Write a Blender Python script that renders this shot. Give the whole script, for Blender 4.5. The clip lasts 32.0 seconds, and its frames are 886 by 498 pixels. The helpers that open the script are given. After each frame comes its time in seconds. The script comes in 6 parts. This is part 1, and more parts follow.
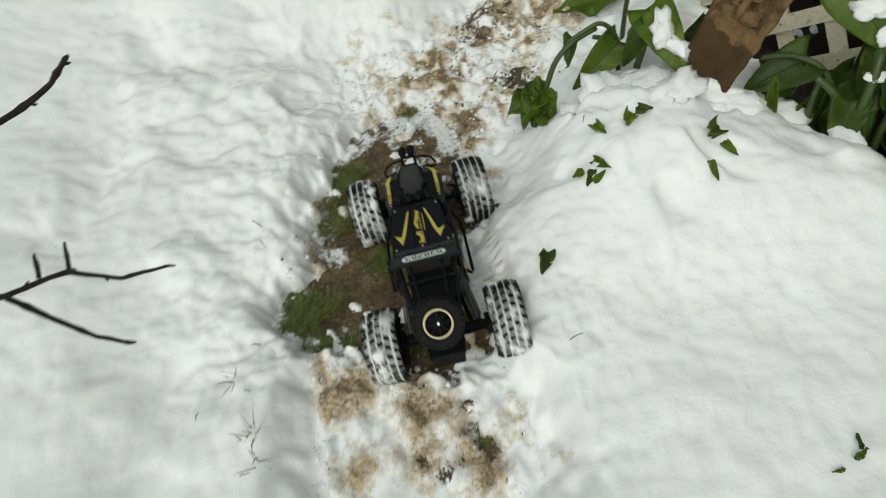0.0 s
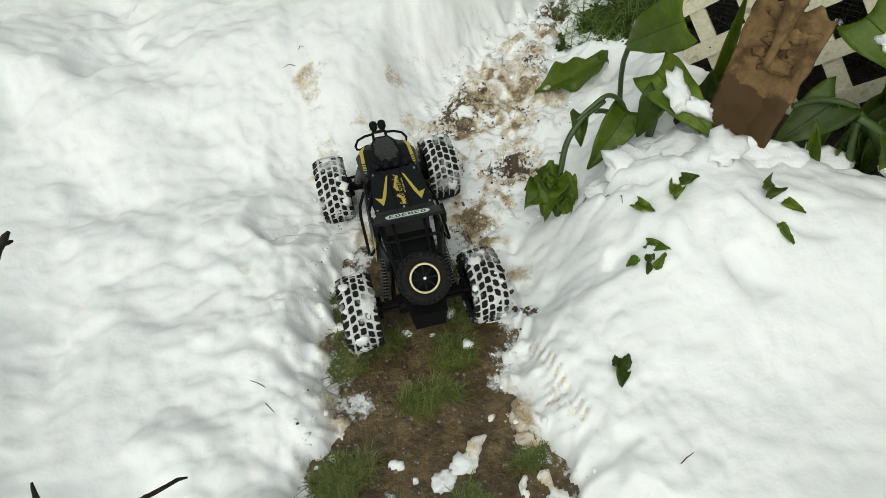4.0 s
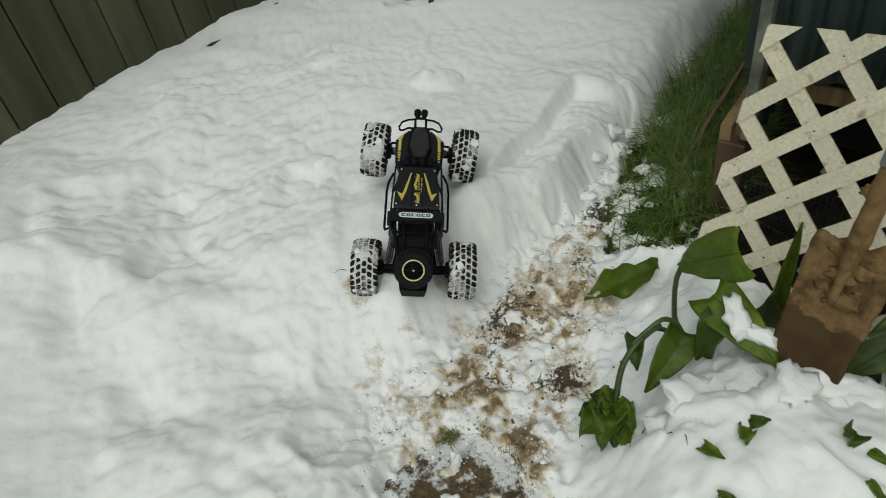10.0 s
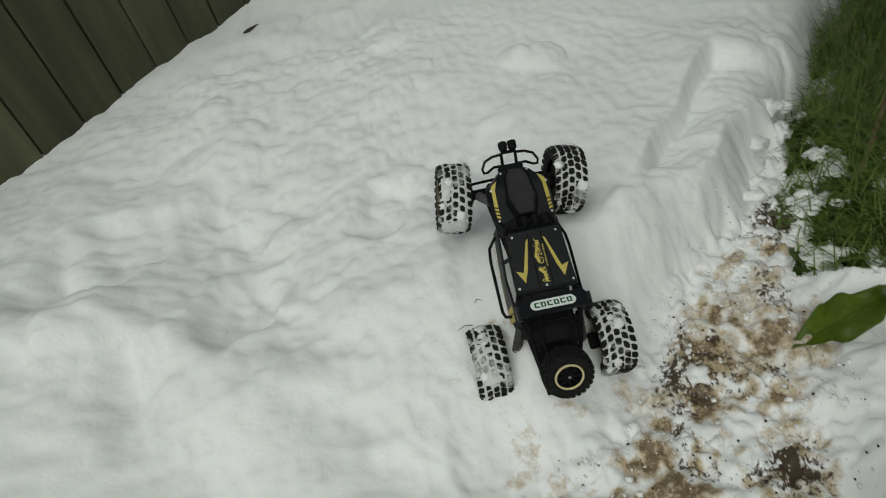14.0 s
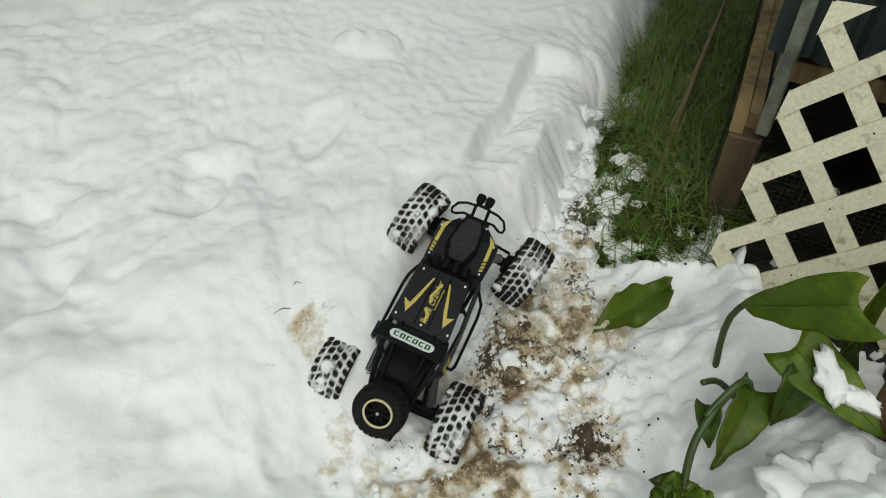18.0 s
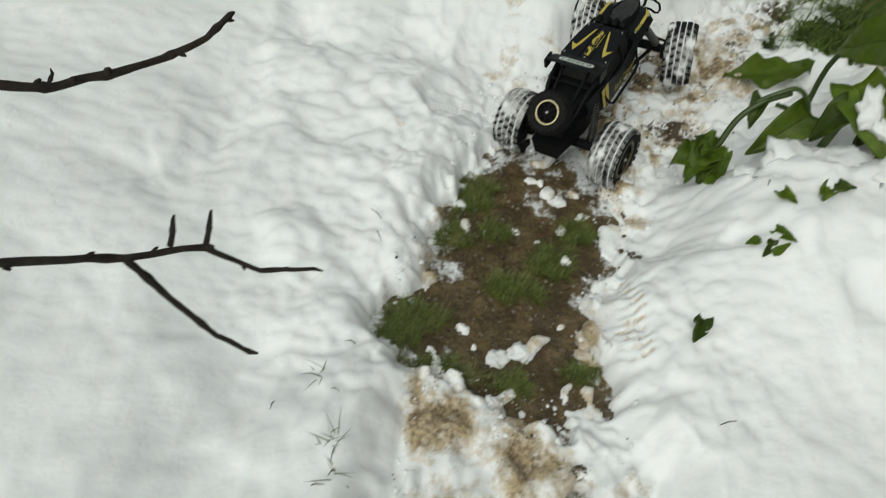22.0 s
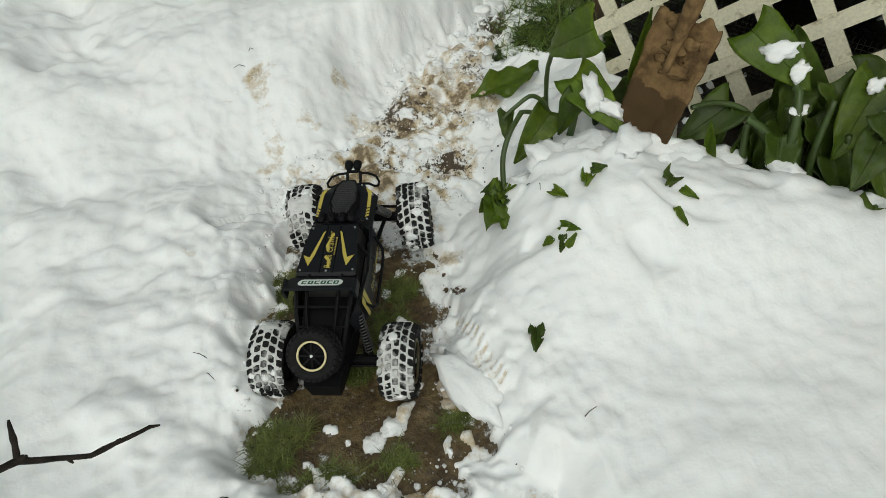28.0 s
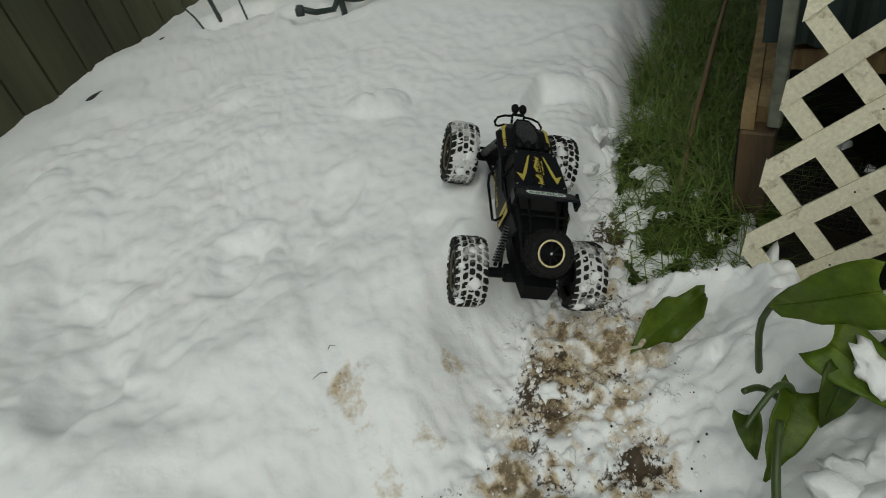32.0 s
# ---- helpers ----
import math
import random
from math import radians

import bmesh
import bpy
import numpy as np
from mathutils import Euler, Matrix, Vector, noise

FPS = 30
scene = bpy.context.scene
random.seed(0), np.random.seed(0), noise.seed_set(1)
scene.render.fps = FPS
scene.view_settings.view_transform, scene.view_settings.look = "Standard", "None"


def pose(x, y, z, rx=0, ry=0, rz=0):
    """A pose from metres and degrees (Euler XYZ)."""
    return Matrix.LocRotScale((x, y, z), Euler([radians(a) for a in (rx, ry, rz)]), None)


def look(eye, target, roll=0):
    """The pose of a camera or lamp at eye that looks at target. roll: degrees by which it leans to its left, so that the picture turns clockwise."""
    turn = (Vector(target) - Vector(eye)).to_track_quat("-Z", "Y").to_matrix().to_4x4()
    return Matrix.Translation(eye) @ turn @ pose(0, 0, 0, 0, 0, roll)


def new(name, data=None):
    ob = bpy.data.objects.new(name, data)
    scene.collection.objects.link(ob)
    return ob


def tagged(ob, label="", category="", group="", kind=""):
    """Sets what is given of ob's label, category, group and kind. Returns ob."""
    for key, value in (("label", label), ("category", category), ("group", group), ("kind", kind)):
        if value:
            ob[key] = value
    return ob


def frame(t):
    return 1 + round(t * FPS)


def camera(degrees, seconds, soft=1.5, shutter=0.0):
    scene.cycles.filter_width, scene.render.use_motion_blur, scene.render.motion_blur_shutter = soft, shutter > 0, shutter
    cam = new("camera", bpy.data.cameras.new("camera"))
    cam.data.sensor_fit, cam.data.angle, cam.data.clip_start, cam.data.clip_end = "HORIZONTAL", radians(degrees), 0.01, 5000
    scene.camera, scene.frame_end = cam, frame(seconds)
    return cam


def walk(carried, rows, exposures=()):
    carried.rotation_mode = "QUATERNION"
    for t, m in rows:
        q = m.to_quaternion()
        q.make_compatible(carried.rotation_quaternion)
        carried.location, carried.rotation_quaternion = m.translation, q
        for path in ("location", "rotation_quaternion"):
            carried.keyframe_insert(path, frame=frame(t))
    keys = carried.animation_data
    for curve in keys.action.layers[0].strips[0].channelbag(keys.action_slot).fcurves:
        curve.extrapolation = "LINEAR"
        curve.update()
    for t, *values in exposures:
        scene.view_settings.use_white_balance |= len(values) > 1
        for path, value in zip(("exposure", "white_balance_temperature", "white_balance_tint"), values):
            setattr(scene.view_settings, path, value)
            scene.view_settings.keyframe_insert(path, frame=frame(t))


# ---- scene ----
# The camera and its way: a phone held about a metre over the snow.
cam = camera(69.49, 32.0, 0.8, 0.3)
PATH = [
    (0, (0.195, 0.066, 1.128), (0.126, 0.590, 0.279), -10.29),
    (0.5, (0.129, 0.169, 1.040), (0.146, 0.754, 0.229), -10.20),
    (1, (0.056, 0.266, 1.042), (0.071, 0.876, 0.249), -13.73),
    (1.5, (0.057, 0.291, 1.073), (0.061, 0.912, 0.289), -16.17),
    (2, (0.035, 0.281, 1.057), (0.065, 0.874, 0.253), -13.68),
    (2.5, (0.006, 0.251, 1.029), (0.051, 0.864, 0.240), -10.00),
    (4.5, (0.035, 0.241, 1.017), (0.086, 0.874, 0.245), -10.61),
    (5, (0.027, 0.261, 1.045), (0.046, 0.949, 0.319), -14.76),
    (5.5, (0.019, 0.272, 1.078), (0.012, 1.027, 0.423), -16.77),
    (6, (0.019, 0.272, 1.070), (0.024, 1.021, 0.409), -17.19),
    (6.5, (0.024, 0.272, 1.056), (0.036, 1.012, 0.383), -16.72),
    (7, (0.029, 0.269, 1.053), (0.049, 0.988, 0.358), -16.27),
    (7.5, (0.033, 0.275, 1.056), (0.046, 0.981, 0.348), -16.12),
    (8, (0.027, 0.287, 1.084), (0.060, 1.046, 0.433), -13.24),
    (8.5, (0.019, 0.306, 1.098), (0.080, 1.094, 0.486), -9.74),
    (9, (0.030, 0.323, 1.104), (0.123, 1.127, 0.516), -8.85),
    (9.5, (0.038, 0.327, 1.094), (0.135, 1.117, 0.489), -9.65),
    (10, (0.049, 0.361, 1.098), (0.085, 1.150, 0.484), -10.59),
    (10.5, (0.039, 0.475, 1.096), (0.051, 1.251, 0.466), -9.86),
    (11, (-0.046, 0.668, 0.990), (-0.119, 1.379, 0.290), -15.80),
    (11.5, (-0.118, 0.857, 1.060), (-0.203, 1.526, 0.321), -18.20),
    (12, (-0.106, 0.830, 1.077), (-0.163, 1.553, 0.388), -15.53),
    (12.5, (-0.150, 0.799, 1.056), (-0.199, 1.482, 0.328), -10.89),
    (13, (-0.140, 0.810, 1.066), (-0.088, 1.546, 0.390), -7.33),
    (13.5, (-0.154, 0.797, 1.072), (-0.165, 1.536, 0.398), -13.28),
    (14, (-0.128, 0.779, 1.042), (-0.144, 1.535, 0.388), -16.87),
    (14.5, (-0.125, 0.732, 1.025), (-0.024, 1.431, 0.316), -13.44),
    (15, (-0.110, 0.750, 1.023), (-0.030, 1.454, 0.317), -9.99),
    (15.5, (-0.105, 0.732, 1.023), (-0.016, 1.424, 0.307), -4.94),
    (17.5, (-0.096, 0.772, 1.005), (0.131, 1.473, 0.329), -2.13),
    (18, (-0.103, 0.767, 1.000), (0.119, 1.461, 0.315), -2.02),
    (18.5, (-0.106, 0.746, 0.988), (0.099, 1.441, 0.299), -2.75),
    (19, (-0.135, 0.719, 0.962), (-0.005, 1.399, 0.240), -0.31),
    (19.5, (-0.192, 0.653, 0.885), (-0.219, 1.243, 0.078), -1.35),
    (20, (-0.237, 0.394, 0.911), (-0.409, 0.960, 0.105), -4.32),
    (20.5, (-0.128, 0.244, 0.972), (-0.290, 0.765, 0.133), -2.62),
    (21, (-0.042, 0.157, 0.945), (-0.244, 0.643, 0.095), -13.11),
    (21.5, (-0.043, 0.094, 0.972), (-0.195, 0.584, 0.113), -5.79),
    (22, (0.002, 0.069, 0.986), (-0.118, 0.664, 0.191), 0.39),
    (22.5, (0.112, 0.097, 1.024), (0.084, 0.800, 0.313), -0.57),
    (23, (0.093, 0.130, 1.076), (0.216, 0.932, 0.492), -0.59),
    (23.5, (0.099, 0.125, 1.055), (0.211, 0.913, 0.450), -4.95),
    (24, (0.076, 0.118, 1.060), (0.130, 0.848, 0.379), -10.50),
    (24.5, (0.079, 0.126, 1.034), (0.138, 0.839, 0.335), -11.20),
    (26.5, (0.050, 0.130, 1.031), (0.120, 0.853, 0.344), -8.45),
    (27, (0.045, 0.112, 1.028), (0.125, 0.818, 0.324), -8.31),
    (27.5, (0.049, 0.101, 1.019), (0.143, 0.772, 0.283), -7.78),
    (28, (0.054, 0.114, 1.039), (0.171, 0.750, 0.277), -5.16),
    (28.5, (0.054, 0.120, 1.032), (0.174, 0.774, 0.285), -4.81),
    (29, (0.070, 0.137, 1.053), (0.189, 0.796, 0.310), -4.46),
    (29.5, (0.079, 0.141, 1.046), (0.221, 0.852, 0.357), -4.15),
    (30, (0.089, 0.165, 1.088), (0.243, 0.930, 0.463), -5.02),
    (30.5, (0.067, 0.161, 1.075), (0.207, 0.970, 0.504), -8.16),
    (31, (0.020, 0.282, 1.065), (0.160, 1.042, 0.430), -7.17),
    (31.5, (-0.021, 0.569, 1.054), (0.060, 1.346, 0.430), -15.23),
    (32, (-0.026, 0.732, 1.021), (0.121, 1.493, 0.389), -15.35),
]
EXPOSURES = [(t, e, 6540, -1) for t, e in ((0, -.38), (.8, -.27), (2.5, -.27), (4.5, -.22), (5.5, -.37), (7, -.49), (8, -.47), (9, -.62), (11, -.7), (12, -.84), (13, -.83), (14.2, -.82), (15, -.57), (19, -.42), (19.5, -.45), (20, -.7),
                                         (20.5, -.5), (21, -.2), (22, -.42), (23, -.54), (24.5, -.41), (28, -.46), (29.5, -.54), (30.4, -.71), (31, -.75), (32, -.9))]
walk(cam, [(t, look(eye, target, roll)) for t, eye, target, roll in PATH], EXPOSURES)

# Overcast sky, with one very soft sun behind the cloud.
world = bpy.data.worlds.new("overcast_sky")
scene.world = world
world.use_nodes = True
wn, wl = world.node_tree.nodes, world.node_tree.links
sky = wn.new("ShaderNodeTexSky")
sky.sky_type = "NISHITA"
sky.sun_disc = False
sky.sun_elevation, sky.sun_rotation = radians(50), radians(200)
sky.dust_density, sky.air_density = 4.0, 1.5
grey = wn.new("ShaderNodeHueSaturation")
grey.inputs["Saturation"].default_value = 0.22
wl.new(sky.outputs[0], grey.inputs["Color"])
wl.new(grey.outputs[0], wn["Background"].inputs[0])
wn["Background"].inputs[1].default_value = 0.128
sun = new("sun", bpy.data.lights.new("sun", "SUN"))
sun.data.energy, sun.data.angle, sun.data.color = 0.8, radians(45), (1.0, 0.97, 0.93)
sun.matrix_world = look((0, 0, 5), (0.55, 1.5, 0))

# Materials.
def mat(name, color, rough=0.7, metal=0.0, var=0.0, scale=20.0, second=None, mask=(0.45, 0.6), bump=0.0, bump_scale=60.0,
        detail=6.0, spec=0.5, stretch=None, sss=0.0, island=0.0, alpha_attr=None):
    """A surface: base colour, a second colour by noise at one scale, fine value variation, and a relief."""
    m = bpy.data.materials.new(name)
    m.use_nodes = True
    n, l = m.node_tree.nodes, m.node_tree.links
    p = n["Principled BSDF"]
    p.inputs["Roughness"].default_value, p.inputs["Metallic"].default_value = rough, metal
    p.inputs["Specular IOR Level"].default_value = spec
    if sss:
        p.inputs["Subsurface Weight"].default_value = sss
        p.inputs["Subsurface Radius"].default_value = (0.008, 0.0085, 0.009)
        p.inputs["Subsurface Scale"].default_value = 1.0
    tc = n.new("ShaderNodeTexCoord")
    vec = tc.outputs["Object"]
    if stretch:
        mp = n.new("ShaderNodeMapping")
        mp.inputs["Scale"].default_value = stretch
        l.new(vec, mp.inputs["Vector"])
        vec = mp.outputs["Vector"]

    def noise_at(s, d=detail):
        t = n.new("ShaderNodeTexNoise")
        t.inputs["Scale"].default_value, t.inputs["Detail"].default_value = s, d
        t.inputs["Roughness"].default_value = 0.6
        l.new(vec, t.inputs["Vector"])
        return t.outputs["Fac"]

    base = n.new("ShaderNodeRGB")
    base.outputs[0].default_value = (*color, 1)
    out = base.outputs[0]
    if second:
        ramp = n.new("ShaderNodeMapRange")
        ramp.inputs["From Min"].default_value, ramp.inputs["From Max"].default_value = mask
        l.new(noise_at(scale), ramp.inputs["Value"])
        mix = n.new("ShaderNodeMix")
        mix.data_type = "RGBA"
        mix.inputs[7].default_value = (*second, 1)
        l.new(ramp.outputs["Result"], mix.inputs[0])
        l.new(out, mix.inputs[6])
        out = mix.outputs[2]
    if var or island:
        hv = n.new("ShaderNodeHueSaturation")
        ramp = n.new("ShaderNodeMapRange")
        ramp.inputs["To Min"].default_value, ramp.inputs["To Max"].default_value = 1 - var, 1 + var
        ramp.inputs["From Min"].default_value, ramp.inputs["From Max"].default_value = 0.3, 0.7
        l.new(noise_at(scale * 4.3), ramp.inputs["Value"])
        value = ramp.outputs["Result"]
        if island:
            geo = n.new("ShaderNodeNewGeometry")
            oi = n.new("ShaderNodeObjectInfo")
            add = n.new("ShaderNodeMath")
            add.operation = "ADD"
            l.new(geo.outputs["Random Per Island"], add.inputs[0])
            l.new(oi.outputs["Random"], add.inputs[1])
            r2 = n.new("ShaderNodeMapRange")
            r2.inputs["From Max"].default_value = 2.0
            r2.inputs["To Min"].default_value, r2.inputs["To Max"].default_value = 1 - island, 1 + island
            l.new(add.outputs[0], r2.inputs["Value"])
            mul = n.new("ShaderNodeMath")
            mul.operation = "MULTIPLY"
            l.new(value, mul.inputs[0])
            l.new(r2.outputs["Result"], mul.inputs[1])
            value = mul.outputs[0]
        l.new(value, hv.inputs["Value"])
        l.new(out, hv.inputs["Color"])
        out = hv.outputs[0]
    l.new(out, p.inputs["Base Color"])
    if bump:
        b = n.new("ShaderNodeBump")
        b.inputs["Strength"].default_value, b.inputs["Distance"].default_value = 1.0, bump
        l.new(noise_at(bump_scale), b.inputs["Height"])
        l.new(b.outputs[0], p.inputs["Normal"])
    return m


def stained(m, attribute, color, low, high, scale=35.0, rough=None):
    """Lays a second substance over a material where the mesh's own attribute and a noise say so."""
    n, l = m.node_tree.nodes, m.node_tree.links
    p = n["Principled BSDF"]
    at = n.new("ShaderNodeAttribute")
    at.attribute_name = attribute
    tc = n.new("ShaderNodeTexCoord")
    t = n.new("ShaderNodeTexNoise")
    t.inputs["Scale"].default_value, t.inputs["Detail"].default_value, t.inputs["Roughness"].default_value = scale, 8, 0.68
    l.new(tc.outputs["Object"], t.inputs["Vector"])
    add = n.new("ShaderNodeMath")
    add.operation = "ADD"
    l.new(at.outputs["Fac"], add.inputs[0])
    l.new(t.outputs["Fac"], add.inputs[1])
    ramp = n.new("ShaderNodeMapRange")
    ramp.inputs["From Min"].default_value, ramp.inputs["From Max"].default_value = low, high
    l.new(add.outputs[0], ramp.inputs["Value"])
    mix = n.new("ShaderNodeMix")
    mix.data_type = "RGBA"
    l.new(ramp.outputs["Result"], mix.inputs[0])
    old = p.inputs["Base Color"].links[0].from_socket
    l.new(old, mix.inputs[6])
    mix.inputs[7].default_value = (*color, 1)
    l.new(mix.outputs[2], p.inputs["Base Color"])
    return m


SNOW = mat("snow", (0.9, 0.905, 0.91), 0.55, var=0.02, scale=5, bump=0.0014, bump_scale=80, spec=0.45, sss=0.5)
stained(SNOW, "tint", (0.5, 0.395, 0.245), 0.74, 1.04, 48)
stained(SNOW, "tint", (0.19, 0.138, 0.082), 0.97, 1.14, 120)
stained(SNOW, "soil", (0.07, 0.047, 0.025), 0.89, 0.97, 95)
LOOSE = mat("loose_snow", (0.9, 0.905, 0.91), 0.65, var=0.02, scale=30, bump=0.0015, bump_scale=120, spec=0.25, sss=0.4)
ICE = mat("trodden_ice", (0.62, 0.56, 0.47), 0.3, var=0.12, scale=28, second=(0.36, 0.25, 0.15), bump=0.002, bump_scale=60)
MUD = mat("wet_mud", (0.066, 0.043, 0.019), 0.34, var=0.5, scale=21, mask=(0.46, 0.58), second=(0.122, 0.083, 0.036), bump=0.008, bump_scale=55, spec=0.4)
stained(MUD, "moss", (0.048, 0.056, 0.013), 0.85, 1.15, 90)
stained(MUD, "frost", (0.74, 0.75, 0.76), 0.84, 1.0, 75)
stained(MUD, "bed", (0.02, 0.016, 0.011), 0.55, 0.95, 25)
SOIL = mat("dark_soil", (0.03, 0.022, 0.015), 0.85, var=0.4, scale=14, second=(0.055, 0.04, 0.028), bump=0.008, bump_scale=40)
GRASS = mat("grass_blade", (0.122, 0.185, 0.04), 0.55, spec=.25, var=0.3, scale=30, second=(0.2, 0.19, 0.08), mask=(0.52, 0.7), island=0.5)
LAWN = mat("short_grass", (0.1, 0.125, 0.024), 0.5, var=0.4, scale=12, second=(0.17, 0.16, 0.05), mask=(0.5, 0.7), island=0.5)
DRY = mat("dry_stalk", (0.2, 0.13, 0.07), 0.75, var=0.3, scale=40, bump=0.001, bump_scale=150)
ORANGE = mat("orange_twig", (0.5, 0.12, 0.03), 0.6, var=0.25, scale=60)
STONE = mat("stone", (0.2, 0.17, 0.14), 0.7, var=0.2, scale=40, bump=0.002, bump_scale=120)
FENCE = mat("weathered_fence", (0.078, 0.08, 0.042), 0.85, var=0.3, scale=3, second=(0.046, 0.044, 0.023), mask=(0.42, 0.62),
            bump=0.002, bump_scale=30, stretch=(1, 1, 0.12), island=0.5)
WHITE = mat("white_paint", (0.72, 0.67, 0.51), 0.6, var=0.14, scale=34, second=(0.38, 0.32, 0.21), mask=(0.58, 0.7), bump=0.0015, bump_scale=110, island=0.12)
METAL = mat("green_metal_sheet", (0.03, 0.045, 0.04), 0.5, 0.0, spec=.3, var=0.2, scale=4, second=(0.02, 0.03, 0.027), bump=0.001, bump_scale=12, stretch=(1, 1, 0.2))
TRIM = mat("grey_green_trim", (0.2, 0.21, 0.16), 0.55, 0.0, var=0.25, scale=6, second=(0.09, 0.1, 0.08))
POST = mat("dark_timber", (0.06, 0.045, 0.03), 0.85, var=0.25, scale=5, bump=0.0015, bump_scale=50, stretch=(1, 1, 0.15))
BOARD = mat("brown_timber", (0.36, 0.25, 0.115), 0.8, var=0.3, scale=9, second=(0.17, 0.108, 0.05), bump=0.0012, bump_scale=60, stretch=(1, 1, 0.12))
CORNERWOOD = mat("wet_brown_timber", (0.16, 0.1, 0.045), 0.75, var=0.3, scale=7, second=(0.075, 0.05, 0.03), bump=0.0015, bump_scale=50, stretch=(1, 1, 0.15))
WIRE = mat("dull_wire", (0.032, 0.034, 0.028), 0.7, 0.3, var=0.2, scale=40)
# Near-black colour for the unlit insides of the shed and the car cabin.
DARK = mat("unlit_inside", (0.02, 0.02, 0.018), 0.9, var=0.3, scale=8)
CLAY = mat("mud_caked_steel", (0.18, 0.112, 0.05), 0.85, spec=.2, var=0.25, scale=16, second=(0.09, 0.054, 0.024), mask=(0.5, 0.6), bump=0.005, bump_scale=45)
stained(CLAY, "wet", (0.072, 0.044, 0.019), 0.9, 1.02, 40)
STEEL = mat("dull_grey_collar", (0.2, 0.2, 0.2), 0.45, 0.4, var=0.12, scale=30)
YELLOW = mat("yellow_fibreglass", (0.62, 0.3, 0.03), 0.45, var=0.12, scale=20, second=(0.42, 0.2, 0.04), mask=(0.6, 0.75))
LABEL = mat("black_label", (0.03, 0.03, 0.033), 0.4, var=0.2, scale=40)
HOSE = mat("green_hose", (0.03, 0.045, 0.04), 0.4, var=0.2, scale=30)
REEL = mat("dark_reel_plastic", (0.035, 0.045, 0.045), 0.5, var=0.2, scale=20)
LEAF = mat("arum_leaf", (0.052, 0.086, 0.005), 0.42, spec=.25, var=0.22, scale=14, second=(0.095, 0.138, 0.01), mask=(0.45, 0.7), bump=0.003, bump_scale=34, island=0.4)
LEAFDARK = mat("limp_leaf", (0.03, 0.05, 0.005), 0.44, spec=.25, var=0.2, scale=12, second=(0.066, 0.098, 0.014), mask=(0.48, 0.66), bump=0.002, bump_scale=30, island=0.25)
STALK = mat("arum_stalk", (0.042, 0.064, 0.013), 0.4, var=0.18, scale=14, second=(0.05, 0.085, 0.018))
BARK = mat("twig_bark", (0.026, 0.02, 0.016), 0.8, spec=.2, var=0.3, scale=30, second=(0.013, 0.01, 0.008), bump=0.002, bump_scale=90)
BLACK = mat("black_plastic", (0.005, 0.005, 0.006), 0.6, spec=.12, var=0.2, scale=30, bump=0.0002, bump_scale=300)
SHELL = mat("black_shell", (0.006, 0.007, 0.009), 0.42, spec=.2, var=0.15, scale=10, second=(0.02, 0.019, 0.017), mask=(0.6, 0.8))
RUBBER = mat("black_rubber", (0.009, 0.009, 0.009), 0.8, spec=.2, var=0.3, scale=40, second=(0.03, 0.027, 0.024), mask=(0.6, 0.8))
TREAD = mat("snowy_tread_lug", (0.011, 0.011, 0.011), 0.8, spec=.2, var=0.2, scale=24, second=(0.52, 0.52, 0.51), mask=(0.52, 0.64), bump=0.0006, bump_scale=150)
CAKED = mat("snow_packed_tread", (0.66, 0.66, 0.65), 0.75, var=0.12, scale=26, second=(0.2, 0.17, 0.14), mask=(0.58, 0.75), bump=0.0015, bump_scale=160)
RIMEDGE = mat("dull_gold_bead", (0.1, 0.085, 0.045), 0.45, 0.3, var=0.2, scale=60)
GOLD = mat("yellow_decal", (0.5, 0.4, 0.075), 0.45, var=0.08, scale=60)
PALEGOLD = mat("pale_ring", (0.72, 0.62, 0.36), 0.4, 0.2, var=0.05, scale=60)
PLATE = mat("white_sticker", (0.78, 0.82, 0.78), 0.5, var=0.03, scale=60)
STICKERGREEN = mat("green_sticker_edge", (0.012, 0.09, 0.04), 0.5, var=0.1, scale=60)
SPRING = mat("spring_steel", (0.13, 0.13, 0.13), 0.4, 0.7, var=0.1, scale=60)
BOLT = mat("bright_bolt", (0.6, 0.6, 0.58), 0.3, 0.9, var=0.1, scale=90)


# Mesh helpers.
def part(name, bm, material, parent=None, label="", smooth=False):
    me = bpy.data.meshes.new(name)
    bm.to_mesh(me)
    bm.free()
    me.materials.append(material)
    if smooth:
        me.polygons.foreach_set("use_smooth", [True] * len(me.polygons))
    ob = new(name, me)
    if parent:
        ob.parent = parent
    if label:
        ob["label"] = label
    return ob


def empty(name, m=None):
    ob = new(name)
    if m is not None:
        ob.matrix_world = m
    return ob


def box(bm, c, s, rot=None, bevel=0.0):
    """A box of size s about c; the bevel rounds its edges."""
    m = Matrix.Translation(c) @ (rot or Matrix()).to_4x4() @ Matrix.Diagonal((*s, 1))
    made = bmesh.ops.create_cube(bm, size=1, matrix=m)
    if bevel:
        edges = list({e for v in made["verts"] for e in v.link_edges})
        bmesh.ops.bevel(bm, geom=edges, offset=bevel, segments=1, affect="EDGES")
    return bm


def frame_on(d):
    d = Vector(d).normalized()
    a = d.orthogonal().normalized()
    return a, d.cross(a).normalized()


